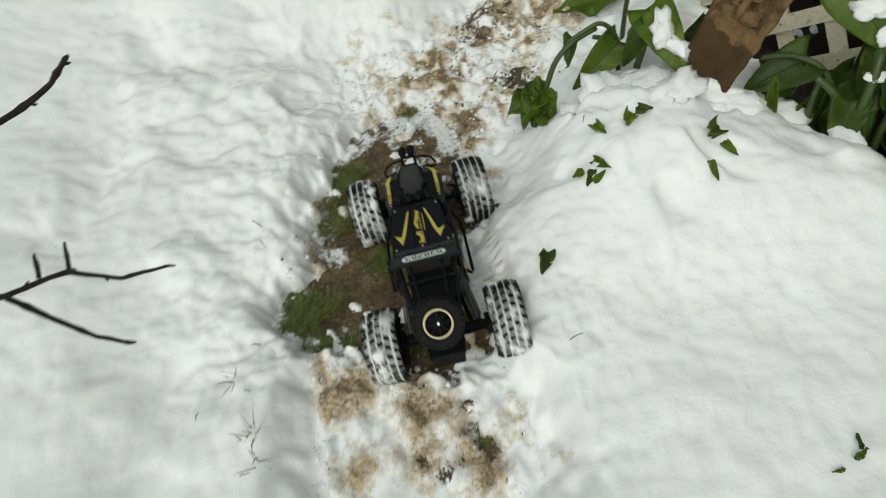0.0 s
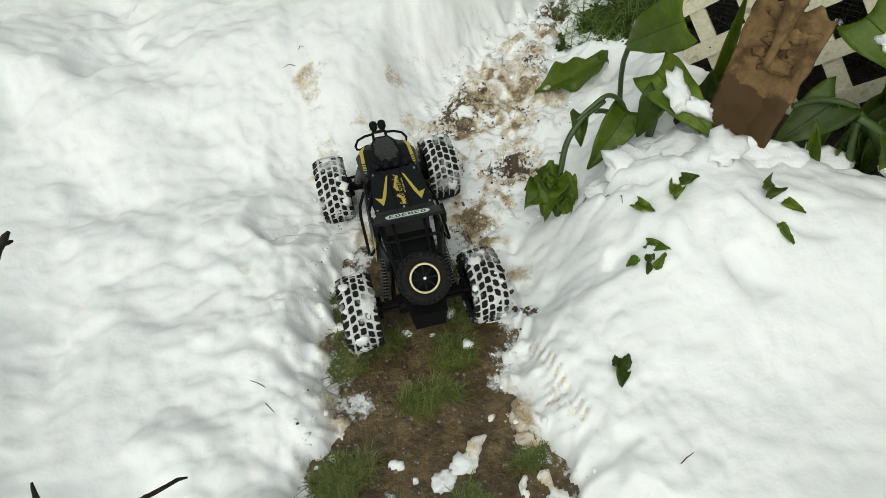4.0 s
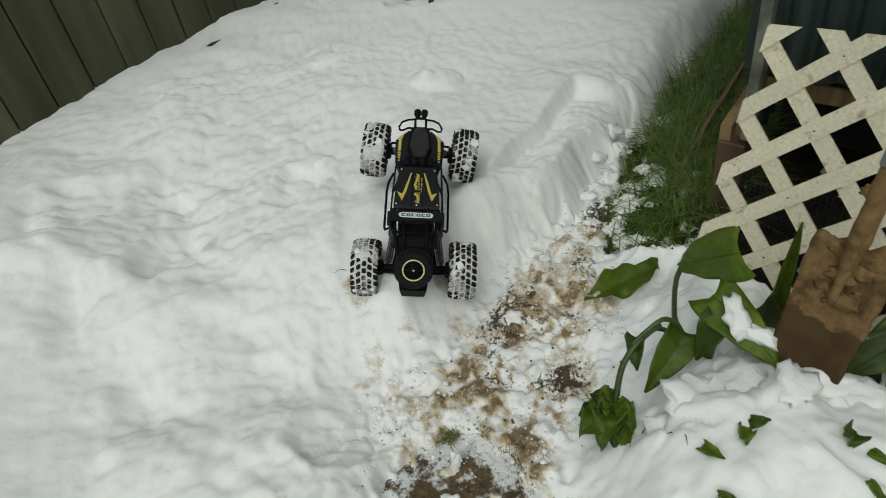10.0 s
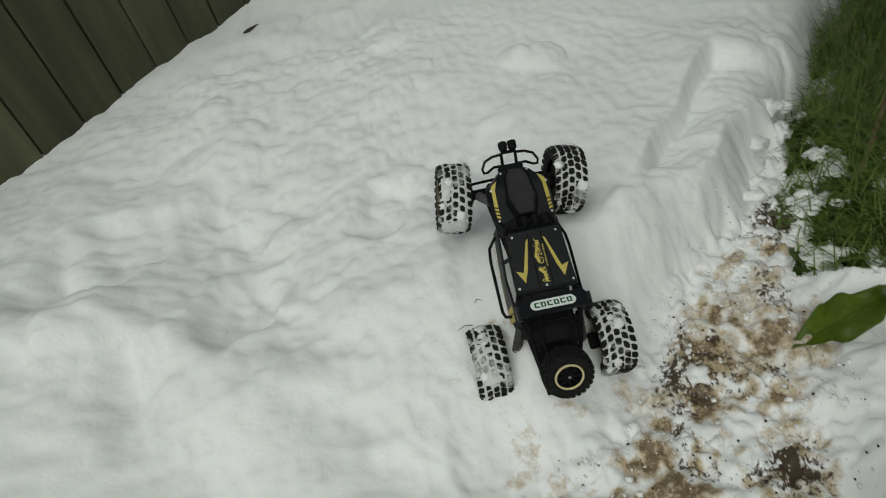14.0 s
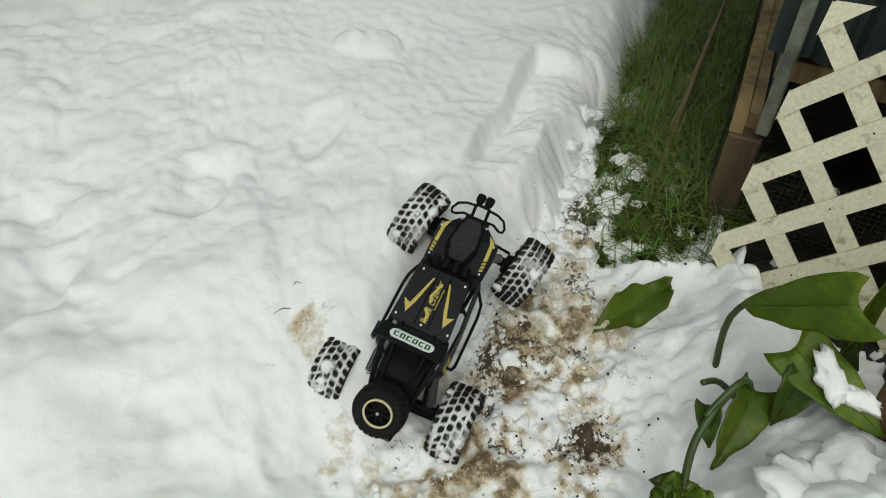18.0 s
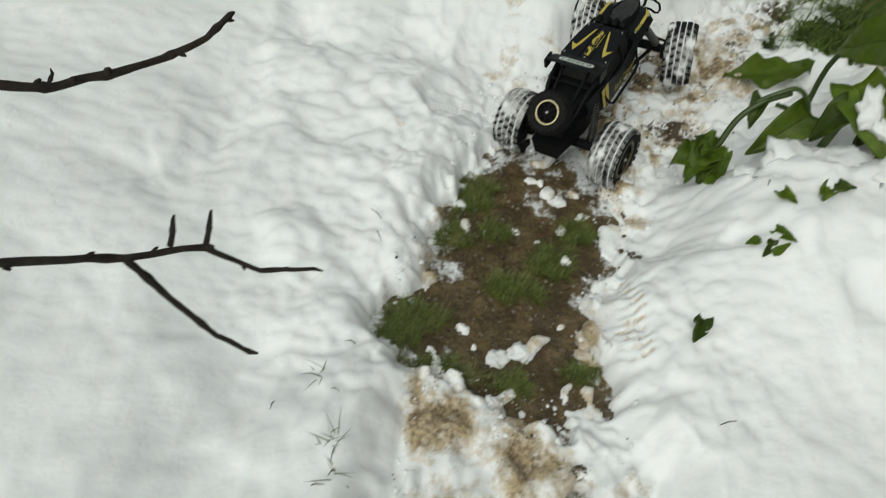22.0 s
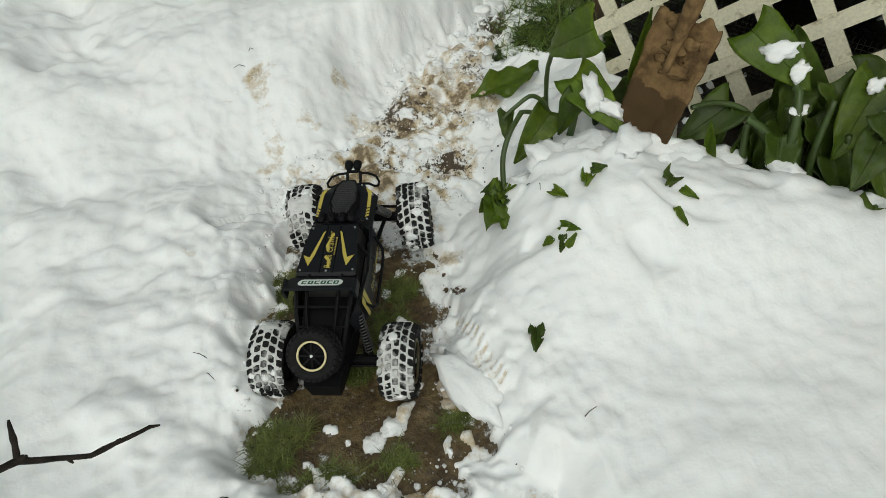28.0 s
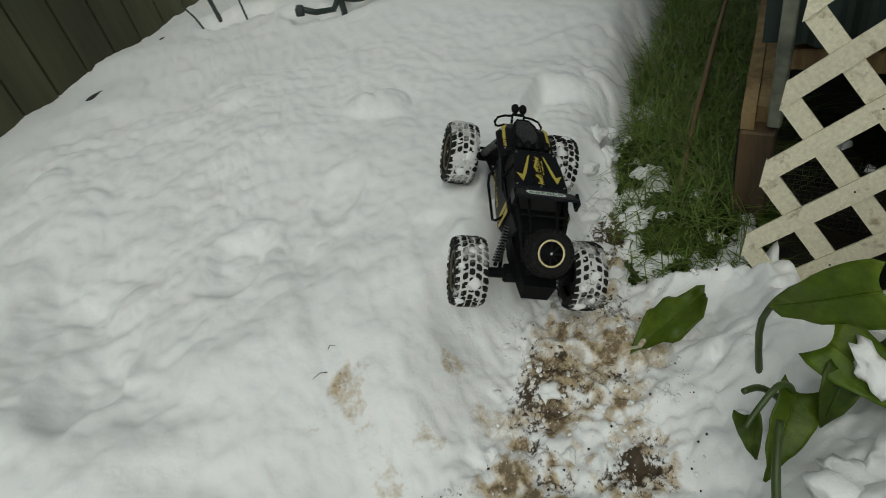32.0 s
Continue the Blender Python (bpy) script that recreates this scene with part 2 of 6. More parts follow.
def tube(bm, points, radii, seg=8, caps=True):
    """A tapered tube along points."""
    pts = [Vector(p) for p in points]
    if isinstance(radii, (int, float)):
        radii = [radii] * len(pts)
    rings, a = [], None
    for i, p in enumerate(pts):
        d = (pts[min(i + 1, len(pts) - 1)] - pts[max(i - 1, 0)]).normalized()
        if a is None:
            a, b = frame_on(d)
        a = (a - d * a.dot(d)).normalized()
        b = d.cross(a)
        rings.append([bm.verts.new(p + (a * math.cos(k * math.tau / seg) + b * math.sin(k * math.tau / seg)) * radii[i]) for k in range(seg)])
    for r, s in zip(rings, rings[1:]):
        for k in range(seg):
            bm.faces.new((r[k], r[(k + 1) % seg], s[(k + 1) % seg], s[k]))
    if caps:
        bm.faces.new(rings[0][::-1])
        bm.faces.new(rings[-1])
    return bm


def slab(bm, outline, z0, z1, m=None):
    """A flat plate with the given outline (x, y) from z0 to z1, laid by the matrix m."""
    m = m or Matrix()
    low = [bm.verts.new(m @ Vector((x, y, z0))) for x, y in outline]
    high = [bm.verts.new(m @ Vector((x, y, z1))) for x, y in outline]
    bm.faces.new(low[::-1])
    bm.faces.new(high)
    for i in range(len(low)):
        j = (i + 1) % len(low)
        bm.faces.new((low[i], low[j], high[j], high[i]))
    return bm


def loft(bm, sections, caps=True):
    """A skin over sections with equal counts of points."""
    rings = [[bm.verts.new(p) for p in s] for s in sections]
    for r, s in zip(rings, rings[1:]):
        for i in range(len(r)):
            j = (i + 1) % len(r)
            bm.faces.new((r[i], r[j], s[j], s[i]))
    if caps:
        bm.faces.new(rings[0][::-1])
        bm.faces.new(rings[-1])
    return bm


def sheet(name, verts, faces, material, smooth=False):
    me = bpy.data.meshes.new(name)
    me.from_pydata(verts, [], faces)
    me.materials.append(material)
    if smooth:
        me.polygons.foreach_set("use_smooth", [True] * len(me.polygons))
    return new(name, me)


# The ground: bare earth below, and the snow cover over it.
TABLE = np.random.RandomState(7).rand(256, 256)


def vnoise(x, y, size, shift=0.0):
    """Smooth gradient noise from about -1 to 1 with lumps of the given size."""
    x, y, a = np.asarray(x), np.asarray(y), .6 + shift * 1.9 + size * 40
    c, s = math.cos(a), math.sin(a)
    u, v = (x * c - y * s) / size * .62 + 31.7 + shift, (x * s + y * c) / size * .62 + 57.3 - shift
    i, j = np.floor(u).astype(int), np.floor(v).astype(int)
    f, g = u - i, v - j
    p, q = f * f * f * (f * (f * 6 - 15) + 10), g * g * g * (g * (g * 6 - 15) + 10)

    def pull(di, dj):
        turn = TABLE[(i + di) % 256, (j + dj) % 256] * math.tau
        return np.cos(turn) * (f - di) + np.sin(turn) * (g - dj)

    top = pull(0, 0) * (1 - p) + pull(1, 0) * p
    low = pull(0, 1) * (1 - p) + pull(1, 1) * p
    return (top * (1 - q) + low * q) * 1.75


def pillow(x, y, size, shift=0.0):
    """Rounded heaps of the given size that meet in creases; 1 on top, about 0 between."""
    x, y = np.asarray(x) + .02 * vnoise(x, y, .08, 61), np.asarray(y) + .02 * vnoise(x, y, .08, 62)
    u, v = x / size + 40.2 + shift, y / size + 71.9 - shift
    i, j = np.floor(u).astype(int), np.floor(v).astype(int)
    best = np.full(np.shape(u), 9.0)
    for di in (-1, 0, 1):
        for dj in (-1, 0, 1):
            a, b = (i + di) % 256, (j + dj) % 256
            r = .55 + .6 * TABLE[(a + 91) % 256, (b + 13) % 256]
            best = np.minimum(best, np.hypot(i + di + TABLE[a, b] - u, j + dj + TABLE[b, a] - v) / r)
    return np.sqrt(np.clip(1 - best * best, 0, 1))


def ridge(t):
    t = np.clip(t, 0, 1)
    return t * t * (3 - 2 * t)


def inside(x, y, outline):
    """Signed distance to an outline: positive outside."""
    best, odd = np.full(np.shape(x), 1e9), np.zeros(np.shape(x), bool)
    for (ax, ay), (bx, by) in zip(outline, outline[1:] + outline[:1]):
        dx, dy = bx - ax, by - ay
        t = np.clip(((x - ax) * dx + (y - ay) * dy) / (dx * dx + dy * dy), 0, 1)
        best = np.minimum(best, np.hypot(x - ax - t * dx, y - ay - t * dy))
        cross = (ay > y) != (by > y)
        odd ^= cross & (x < dx * (y - ay) / (dy if dy else 1e-9) + ax)
    return np.where(odd, -best, best)


BARE = [(-.03, 1.2), (-.1, 1.1), (-.15, 1.0), (-.175, .85), (-.165, .74), (-.235, .66), (-.22, .59), (-.15, .545), (-.05, .535), (.02, .478),
        (.12, .472), (.19, .545), (.165, .6), (.14, .72), (.19, .86), (.2, .97), (.15, 1.06), (.08, 1.14)]
TRODDEN = [(-.1, 1.18), (-.1, 1.27), (.05, 1.35), (.18, 1.46), (.28, 1.6), (.38, 1.7), (.5, 1.76), (.6, 1.86), (.66, 1.9), (.62, 1.75), (.5, 1.62),
           (.45, 1.45), (.4, 1.3), (.32, 1.15), (.22, 1.05), (.2, .9), (.1, 1.1)]
HOLE = [(.135, .41), (.135, .38), (.165, .345), (.2, .325), (.215, .335), (.18, .365), (.155, .41)]
NEAR_DIRT = [(-.13, .53), (-.11, .3), (-.04, .12), (.1, .12), (.26, .3), (.24, .42), (.16, .52)]
STRIP = [(.52, 1.6), (.6, 1.83), (.71, 1.95), (.785, 2.055), (.94, 2.2), (1.25, 2.52), (1.47, 2.76), (2.4, 3.75), (3.2, 3.75), (1.9, 2.7),
         (.86, 1.6), (.75, 1.5), (.62, 1.55)]
BED = [(.77, 1.4), (.8, 1.28), (.83, 1.16), (.825, 1.06), (.85, .955), (.89, .905), (.955, .865), (1.09, .76), (1.38, .46), (1.75, .03), (2.1, -.32), (3.5, 1.4), (2.0, 2.8), (.88, 1.68), (.8, 1.5)]
HOLLOWS = [(-.9, 2.0, .12, .2, -35, .02), (-.25, 1.95, .07, .1, -30, .018), (.02, 2.05, .06, .1, -40, .012), (-.225, 1.18, .05, .07, 10, .018), (-.6, 1.77, .08, .1, -25, .02),
           (.34, .05, .09, .16, 20, .012), (.95, .3, .1, .15, -20, .01), (.34, 3.2, .22, .12, 0, .05), (-.05, 3.5, .2, .08, -30, .03)]
LUMPS = [(.24, 2.37, .07, .03), (.17, 2.4, .05, .018), (-.574, 1.2, .1, .03), (-.22, .93, .06, .02), (-.42, .74, .07, .025), (-.94, 1.98, .07, .025), (-.69, 2.56, .06, .018), (-.48, 1.97, .06, .018),
         (.43, .83, .05, .014), (.3, 1.0, .05, .015), (-.89, 1.8, .1, .03), (.83, 2.2, .05, .02)]


TRAIL = [(-.66, 2.08), (-.606, 2.02), (-.53, 1.78), (-.446, 1.65), (-.344, 1.5), (-.29, 1.36), (-.42, 1.13), (-.345, .82), (-.4, .6), (-.36, .3)]
SIDE_TRAIL = [(-1.0, 1.9), (-.98, 1.7), (-.8, 1.62), (-.54, 1.24), (-.63, 1.04), (-.7, .8)]


def along(x, y, line):
    """Distance from a line of points."""
    best = np.full(np.shape(x), 9.0)
    for (ax, ay), (bx, by) in zip(line, line[1:]):
        t = np.clip(((x - ax) * (bx - ax) + (y - ay) * (by - ay)) / ((bx - ax) ** 2 + (by - ay) ** 2), 0, 1)
        best = np.minimum(best, np.hypot(x - ax - t * (bx - ax), y - ay - t * (by - ay)))
    return best


def earth(x, y):
    """Height of the bare ground."""
    return 0.006 * vnoise(x, y, .16) + 0.004 * vnoise(x, y, .05, 3) + .0025 * vnoise(x, y, .02, 5) - 0.012 + .03 * ridge((y - 1.5) / 1.5)


def depth(x, y):
    """Depth of the snow over the ground; zero or less where there is none."""
    jit = .02 * vnoise(x, y, .07) + .024 * vnoise(x, y, .032, 9) + .017 * vnoise(x, y, .016, 4)

    def ragged(d, far):
        return d + jit * np.exp(-np.clip(d, 0, 9) / far)

    bare = ragged(np.minimum(inside(x, y, BARE), inside(x, y, HOLE)), .03)
    trod = ragged(inside(x, y, TRODDEN), .015)
    bank = trod + .04 * vnoise(x, y, .2, 18)
    dirt = ragged(inside(x, y, NEAR_DIRT), .05)
    strip = inside(x, y, STRIP)
    strip = strip + .03 * vnoise(x, y, .15, 14) + (.01 * vnoise(x, y, .06, 15) + .006 * vnoise(x, y, .025, 16)) * np.exp(-np.clip(strip, 0, 9) / .045)
    bed = ragged(inside(x, y, BED), .04)
    far = .10 + .10 * ridge((y - 1.3) / .45) + .045 * ridge((y - 1.9) / 1.2) + .05 * ridge((-x - .3) / .8) * ridge((2.4 - y) / 1.0) + .07 * ridge((-x - .65) / .5) * ridge((2.7 - y) / .6)
    mound = .105 + .142 * ridge((y - .52) / .36) * ridge((x - .17) / .36) - .05 * ridge((x - .8) / .5) + .03 * ridge((x - .7) / .5) * ridge((.6 - y) / .5)
    right = ridge((x - .12) / .16) * ridge((1.5 - y) / .35)
    mound = mound - .03 * ridge(1 - np.hypot(x - .66, y - .95) / .18) - .05 * ridge((x - .55) / .25) * ridge((y - .7) / .2) - .135 * ridge((y - .93) / .22) * ridge((.75 - x) / .2)
    # Behind the spade it falls off towards the lattice.
    behind = (x - .66) * .507 + (y - 1.0) * .862
    mound = mound * (1 - .5 * ridge((behind + .02) / .14) * ridge((x - .6) / .15))
    mound = mound * (1 - .32 * ridge((x - .68) / .12) * np.exp(-np.clip(bed, 0, 9) / .08))
    full = far * (1 - right) + mound * right
    rough = 1 - .9 * right
    calm = ridge((y - 2.05 - .6 * vnoise(x, y, .5, 71)) / .5) * ridge((x + .25) / .4)
    rough = rough * (1 - .7 * calm)
    rough = rough * ridge((4.2 - np.hypot(x - .2, y - 1.6)) / 1.5)
    trail = np.minimum(along(x, y, TRAIL), along(x, y, SIDE_TRAIL) * 1.3)
    beaten = np.exp(-(trail / .13) ** 2)
    crumbly = ridge((y - 1.55 - .3 * vnoise(x, y, .4, 78)) / .3) * ridge((.26 - x + .3 * vnoise(x, y, .5, 79)) / .3)
    full = full + rough * (.03 * vnoise(x, y, .5, 2) + .017 * vnoise(x, y, .2, 6) + .006 * vnoise(x, y, .1, 5) + .0024 * vnoise(x, y, .05, 12) + .0011 * vnoise(x, y, .026, 1))
    full = full - rough * (.003 + .016 * beaten) * ridge((vnoise(x, y, .15, 73) + .2) / .8) - rough * (.001 + .012 * beaten) * ridge((vnoise(x, y, .075, 76) + .1) / .6)
    full = full - rough * .006 * beaten * ridge((vnoise(x, y, .04, 77) - .05) / .5) - rough * .002 * beaten * vnoise(x, y, .02, 98) - .022 * rough * beaten
    full = full + rough * crumbly * (.012 * pillow(x, y, .1, 3) + .008 * pillow(x, y, .05, 8) + .003 * pillow(x, y, .026, 9) - .008)
    garden = ridge((np.hypot(x - .5, y - 1.445) - .07) / .08) * ridge((x - .12) / .16) * ridge((1.62 - y) / .1) * ridge((y - .72 - .1 * vnoise(x, y, .12, 74)) / .12) * ridge((x - .28) / .1)
    full = full + garden * (.012 * vnoise(x, y, .11, 15) + .011 * vnoise(x, y, .055, 19) + .005 * vnoise(x, y, .026, 20) - .02 * ridge((vnoise(x, y, .06, 16) - .22) / .3) - .012)
    for hx, hy, a, b, turn, deep in HOLLOWS:
        c, s = math.cos(radians(turn)), math.sin(radians(turn))
        u, v = (x - hx) * c + (y - hy) * s, -(x - hx) * s + (y - hy) * c
        r = np.sqrt((u / a) ** 2 + (v / b) ** 2) * (1 + .18 * vnoise(x, y, .05, 11))
        deep = deep * 1.35
        full = full - deep * ridge((1.15 - r) / .55) + .25 * deep * np.exp(-((r - 1.25) / .22) ** 2)
    for hx, hy, a, high in LUMPS:
        r = np.hypot(x - hx, y - hy) / a * (1 + .2 * vnoise(x, y, .04, 12))
        full = full + high * np.clip(1 - r * r, 0, 1) ** .8
    # How quickly the cover grows from each edge.
    near = np.minimum.reduce([1 - np.exp(-np.clip(bare, 0, 9) / .045), 1 - np.exp(-np.clip(strip - .006, 0, 9) / (.05 + .02 * ridge((y - 2.3) / .4))),
                              1 - np.exp(-np.clip(bed, 0, 9) / .02), .06 + .94 * ridge(np.clip(bank + .02, 0, 9) / (.2 + .04 * ridge((1.52 - y) / .14) * ridge((y - 1.1) / .2) - .06 * ridge((y - 1.62) / .12) * ridge((x - .3) / .12))),
                              .12 + .88 * ridge(np.clip(dirt, 0, 9) / .1)])
    d = full * near + garden * ridge(near * 1.6) * np.maximum(ridge((y - .88) / .1), np.exp(-np.clip(bed, 0, 9) / .13)) * (.03 * pillow(x, y, .058, 27) + .018 * pillow(x, y, .032, 28) - .026) * (bed > .01)
    d = np.minimum(d, .022 + 1.3 * np.clip(np.hypot((x - .5) / 1.7, y - 1.445) - .06, 0, 1))
    thin = np.maximum(ridge(-trod / .02), ridge(-dirt / .02))
    slope = np.exp(-np.clip(np.minimum(bank, strip), 0, 9) / .16) * (d > .02) * (1 - thin)
    d = d + slope * (.014 * vnoise(x, y, .1, 95) + (.008 + .014 * ridge((x - .3) / .08) * ridge((y - 1.6) / .1)) * (pillow(x, y, .065, 96) - .75) + (.006 + .01 * ridge((x - .3) / .08) * ridge((y - 1.6) / .1)) * (pillow(x, y, .034, 97) - .75))
    crumbs = .019 * (pillow(x, y, .055, 21) - .5) + .015 * (pillow(x, y, .027, 25) - .5) + .009 * vnoise(x, y, .04, 24) + .007 * vnoise(x, y, .021, 22) + .004 * vnoise(x, y, .012, 23)
    rim = np.exp(-np.clip(np.minimum(bare, trod * 3), 0, 9) / .12)
    d = d + thin * (crumbs + .012) + (1 - thin) * (.1 + .9 * rim) * crumbs * (near > .02)
    d = np.where((trod < 0) & (bare > 0), np.maximum(d, crumbs * 1.4 + .004), d)
    back = ridge((y - 1.1) / .08) * ridge((x - .36) / .06) * ridge((1.62 - y) / .1) * (bed > 0)
    d = d + np.where(d > .004, back * (.03 * (pillow(x, y, .07, 41) - .55) + .014 * (pillow(x, y, .033, 42) - .5)), 0)
    broken = np.exp(-np.clip(strip, 0, 9) / .07) * (strip > .008) * (d > .025) * ridge((3.2 - y) / .5)
    d = d + broken * (.034 * (pillow(x, y, .08, 51) - .75) + .02 * (pillow(x, y, .04, 52) - .75))
    # A chute dug through the bank: a sharp wall on one side, a floor that runs out on the other.
    (ax, ay), (bx, by) = (.25, 1.78), (.62, 2.2)
    wx, wy = (bx - ax), (by - ay)
    t = ((x - ax) * wx + (y - ay) * wy) / (wx * wx + wy * wy)
    u = ((x - ax) * wy - (y - ay) * wx) / math.hypot(wx, wy) + .014 * vnoise(x, y, .12, 83)
    d = d - .075 * ridge(u / .03 + .4) * np.exp(-np.clip(u, 0, 9) / .12) * ridge(t / .3) * ridge((1.12 - t) / .12) * (d > .03)
    # A crack in the edge of the cover, open down to the ground.
    (ax, ay), (bx, by) = (-.25, 1.142), (-.1, 1.212)
    t = np.clip(((x - ax) * (bx - ax) + (y - ay) * (by - ay)) / ((bx - ax) ** 2 + (by - ay) ** 2), 0, 1)
    r = np.hypot(x - ax - t * (bx - ax) + .008 * vnoise(x, y, .05, 85), y - ay - t * (by - ay) + .008 * vnoise(x, y, .05, 86))
    d = np.where(r < .0075 + .006 * vnoise(x, y, .045, 87), -.01, d)
    # Tyre ruts up the bank.
    for (ax, ay), (bx, by) in (((-.13, 1.36), (-.1, 1.86)), ((.1, 1.45), (.17, 1.8)), ((.172, .78), (.21, .6))):
        t = np.clip(((x - ax) * (bx - ax) + (y - ay) * (by - ay)) / ((bx - ax) ** 2 + (by - ay) ** 2), 0, 1)
        r = np.hypot(x - ax - t * (bx - ax), y - ay - t * (by - ay)) / .036
        d = d - np.minimum(.014, .2 * np.clip(d, 0, 1)) * ridge((1.5 - r) / 1.1) * (.7 + .5 * vnoise(x, y, .06, 81))
    d = d - .007 * tread(x, y) * (d > .008)
    # Loose patches left on the grass strip and in the plant bed.
    patch = vnoise(x, y, .045, 31) + .7 * vnoise(x, y, .02, 32)
    low = (strip < 0) & (patch - .15 + ridge((strip + .16) / .16) * 1.15 * ridge((2.1 - y) / .3) > .4)
    d = np.where(strip < 0, np.where(low, .012 + .02 * np.clip(patch, 0, 1), -.01), d)
    d = np.where(bed < 0, np.where(patch > 1.02, .012, -.01), d)
    d = np.where(bare < 0, np.where(patch + .75 * ridge((bare + .06) / .06) * ridge(.5 + 1.6 * vnoise(x, y, .12, 36)) > .8, .004 + .008 * patch, -.01), d)
    return d


def tread(x, y):
    """1 on the lugs' marks of the tyre print beside the mud, 0 elsewhere."""
    (ax, ay), (bx, by) = (.178, .79), (.222, .595)
    wx, wy = bx - ax, by - ay
    long = math.hypot(wx, wy)
    t, u = ((x - ax) * wx + (y - ay) * wy) / long, ((x - ax) * wy - (y - ay) * wx) / long
    mark = np.sin((t + .45 * np.abs(u)) * math.tau / .0165) * .5 + .5 - .8 * np.exp(-(u / .003) ** 2)
    return ridge(mark * 1.6 - .3) * ridge((.027 - np.abs(u)) / .006) * ridge(t / .02) * ridge((long - t) / .02) * ridge(.8 + vnoise(x, y, .05, 99))


def spread(*stretches):
    """Grid lines: (from, to, step) after one another."""
    out = []
    for a, b, s in stretches:
        out += list(np.linspace(a, b, max(2, round((b - a) / s) + 1))[:-1])
    return np.array(out + [stretches[-1][1]])


def grid_faces(nx, ny, keep=None):
    i, j = np.meshgrid(np.arange(nx - 1), np.arange(ny - 1), indexing="ij")
    a = (i * ny + j).ravel()
    quads = np.stack([a, a + ny, a + ny + 1, a + 1], 1)
    return quads if keep is None else quads[keep(quads)]


def grid_mesh(name, xs, ys, zs, material, attributes=(), keep=None):
    X, Y = np.meshgrid(xs, ys, indexing="ij")
    quads = grid_faces(len(xs), len(ys), keep)
    me = bpy.data.meshes.new(name)
    co = np.stack([X.ravel(), Y.ravel(), zs.ravel()], 1)
    me.vertices.add(len(co))
    me.vertices.foreach_set("co", co.ravel())
    me.loops.add(quads.size)
    me.loops.foreach_set("vertex_index", quads.ravel())
    me.polygons.add(len(quads))
    me.polygons.foreach_set("loop_start", np.arange(len(quads)) * 4)
    me.polygons.foreach_set("use_smooth", np.ones(len(quads), bool))
    for key, values in attributes:
        at = me.attributes.new(key, "FLOAT", "POINT")
        at.data.foreach_set("value", values.ravel().astype(np.float32))
    me.update(calc_edges=True)
    me.validate()
    me.materials.append(material)
    return new(name, me)


MOSS = [(-.115, .97, .05, .06), (-.125, .85, .04, .035), (-.175, .63, .055, .06), (-.1, .565, .04, .028), (.06, .82, .05, .035), (-.01, .75, .045, .03), (.1, .9, .03, .04), (.02, .56, .04, .02), (.03, 1.17, .03, .015), (-.06, .88, .03, .02), (.13, .6, .025, .017), (.165, .375, .01, .017)]


def moss_at(x, y):
    """Below 1 inside the mossy patches."""
    best = np.full(np.shape(x), 9.0)
    for px, py, a, b in MOSS:
        best = np.minimum(best, np.hypot((x - px) / a, (y - py) / b))
    return best + .7 * vnoise(x, y, .05, 71)


gx = spread((-120, -20, 20), (-20, -2, 2), (-2, -.4, .1), (-.4, .55, .009), (.55, 3, .05), (3, 20, 3), (20, 120, 20))
gy = spread((-120, -20, 20), (-20, -.5, 1.5), (-.5, .1, .05), (.1, 1.3, .009), (1.3, 3.5, .04), (3.5, 20, 2), (20, 120, 20))
GX, GY = np.meshgrid(gx, gy, indexing="ij")
ground = tagged(grid_mesh("ground", gx, gy, earth(GX, GY), MUD, (("frost", np.clip(.4 * ridge(1 + inside(GX, GY, BARE) / .09) + .3 * vnoise(GX, GY, .1, 91) + .3 * vnoise(GX, GY, .035, 92) + .22 * ridge((GY - .98) / .15), 0, .55)), ("moss", .75 * ridge(1.35 - moss_at(GX, GY))), ("bed", np.where(np.minimum(inside(GX, GY, STRIP), inside(GX, GY, BED)) < .05, 1.0, 0.0)),)), "wet brown mud laid bare on a garden path", "ground", kind="structure")

sx = spread((-120, -20, 20), (-20, -3, 2), (-3, -1.5, .03), (-1.5, -.8, .012), (-.8, -.35, .008), (-.35, -.26, .006), (-.26, .36, .0045), (.36, .85, .0065), (.85, 1.3, .012), (1.3, 3, .05), (3, 20, 2), (20, 120, 20))
sy = spread((-120, -20, 20), (-20, -.7, 1.5), (-.7, .15, .025), (.15, .45, .01), (.45, 1.4, .0048), (1.4, 2.1, .006), (2.1, 2.8, .01), (2.8, 5, .03), (5, 20, 2), (20, 120, 20))
SX, SY = np.meshgrid(sx, sy, indexing="ij")
D = depth(SX, SY)


def blot(spots):
    """Soft round marks with ragged rims."""
    out = np.zeros(SX.shape)
    for x, y, r, s in spots:
        q = np.hypot(SX - x, SY - y) / r * (1 + .35 * vnoise(SX, SY, r * .7, x * 9))
        out = np.maximum(out, s * ridge(1.25 - q))
    return out


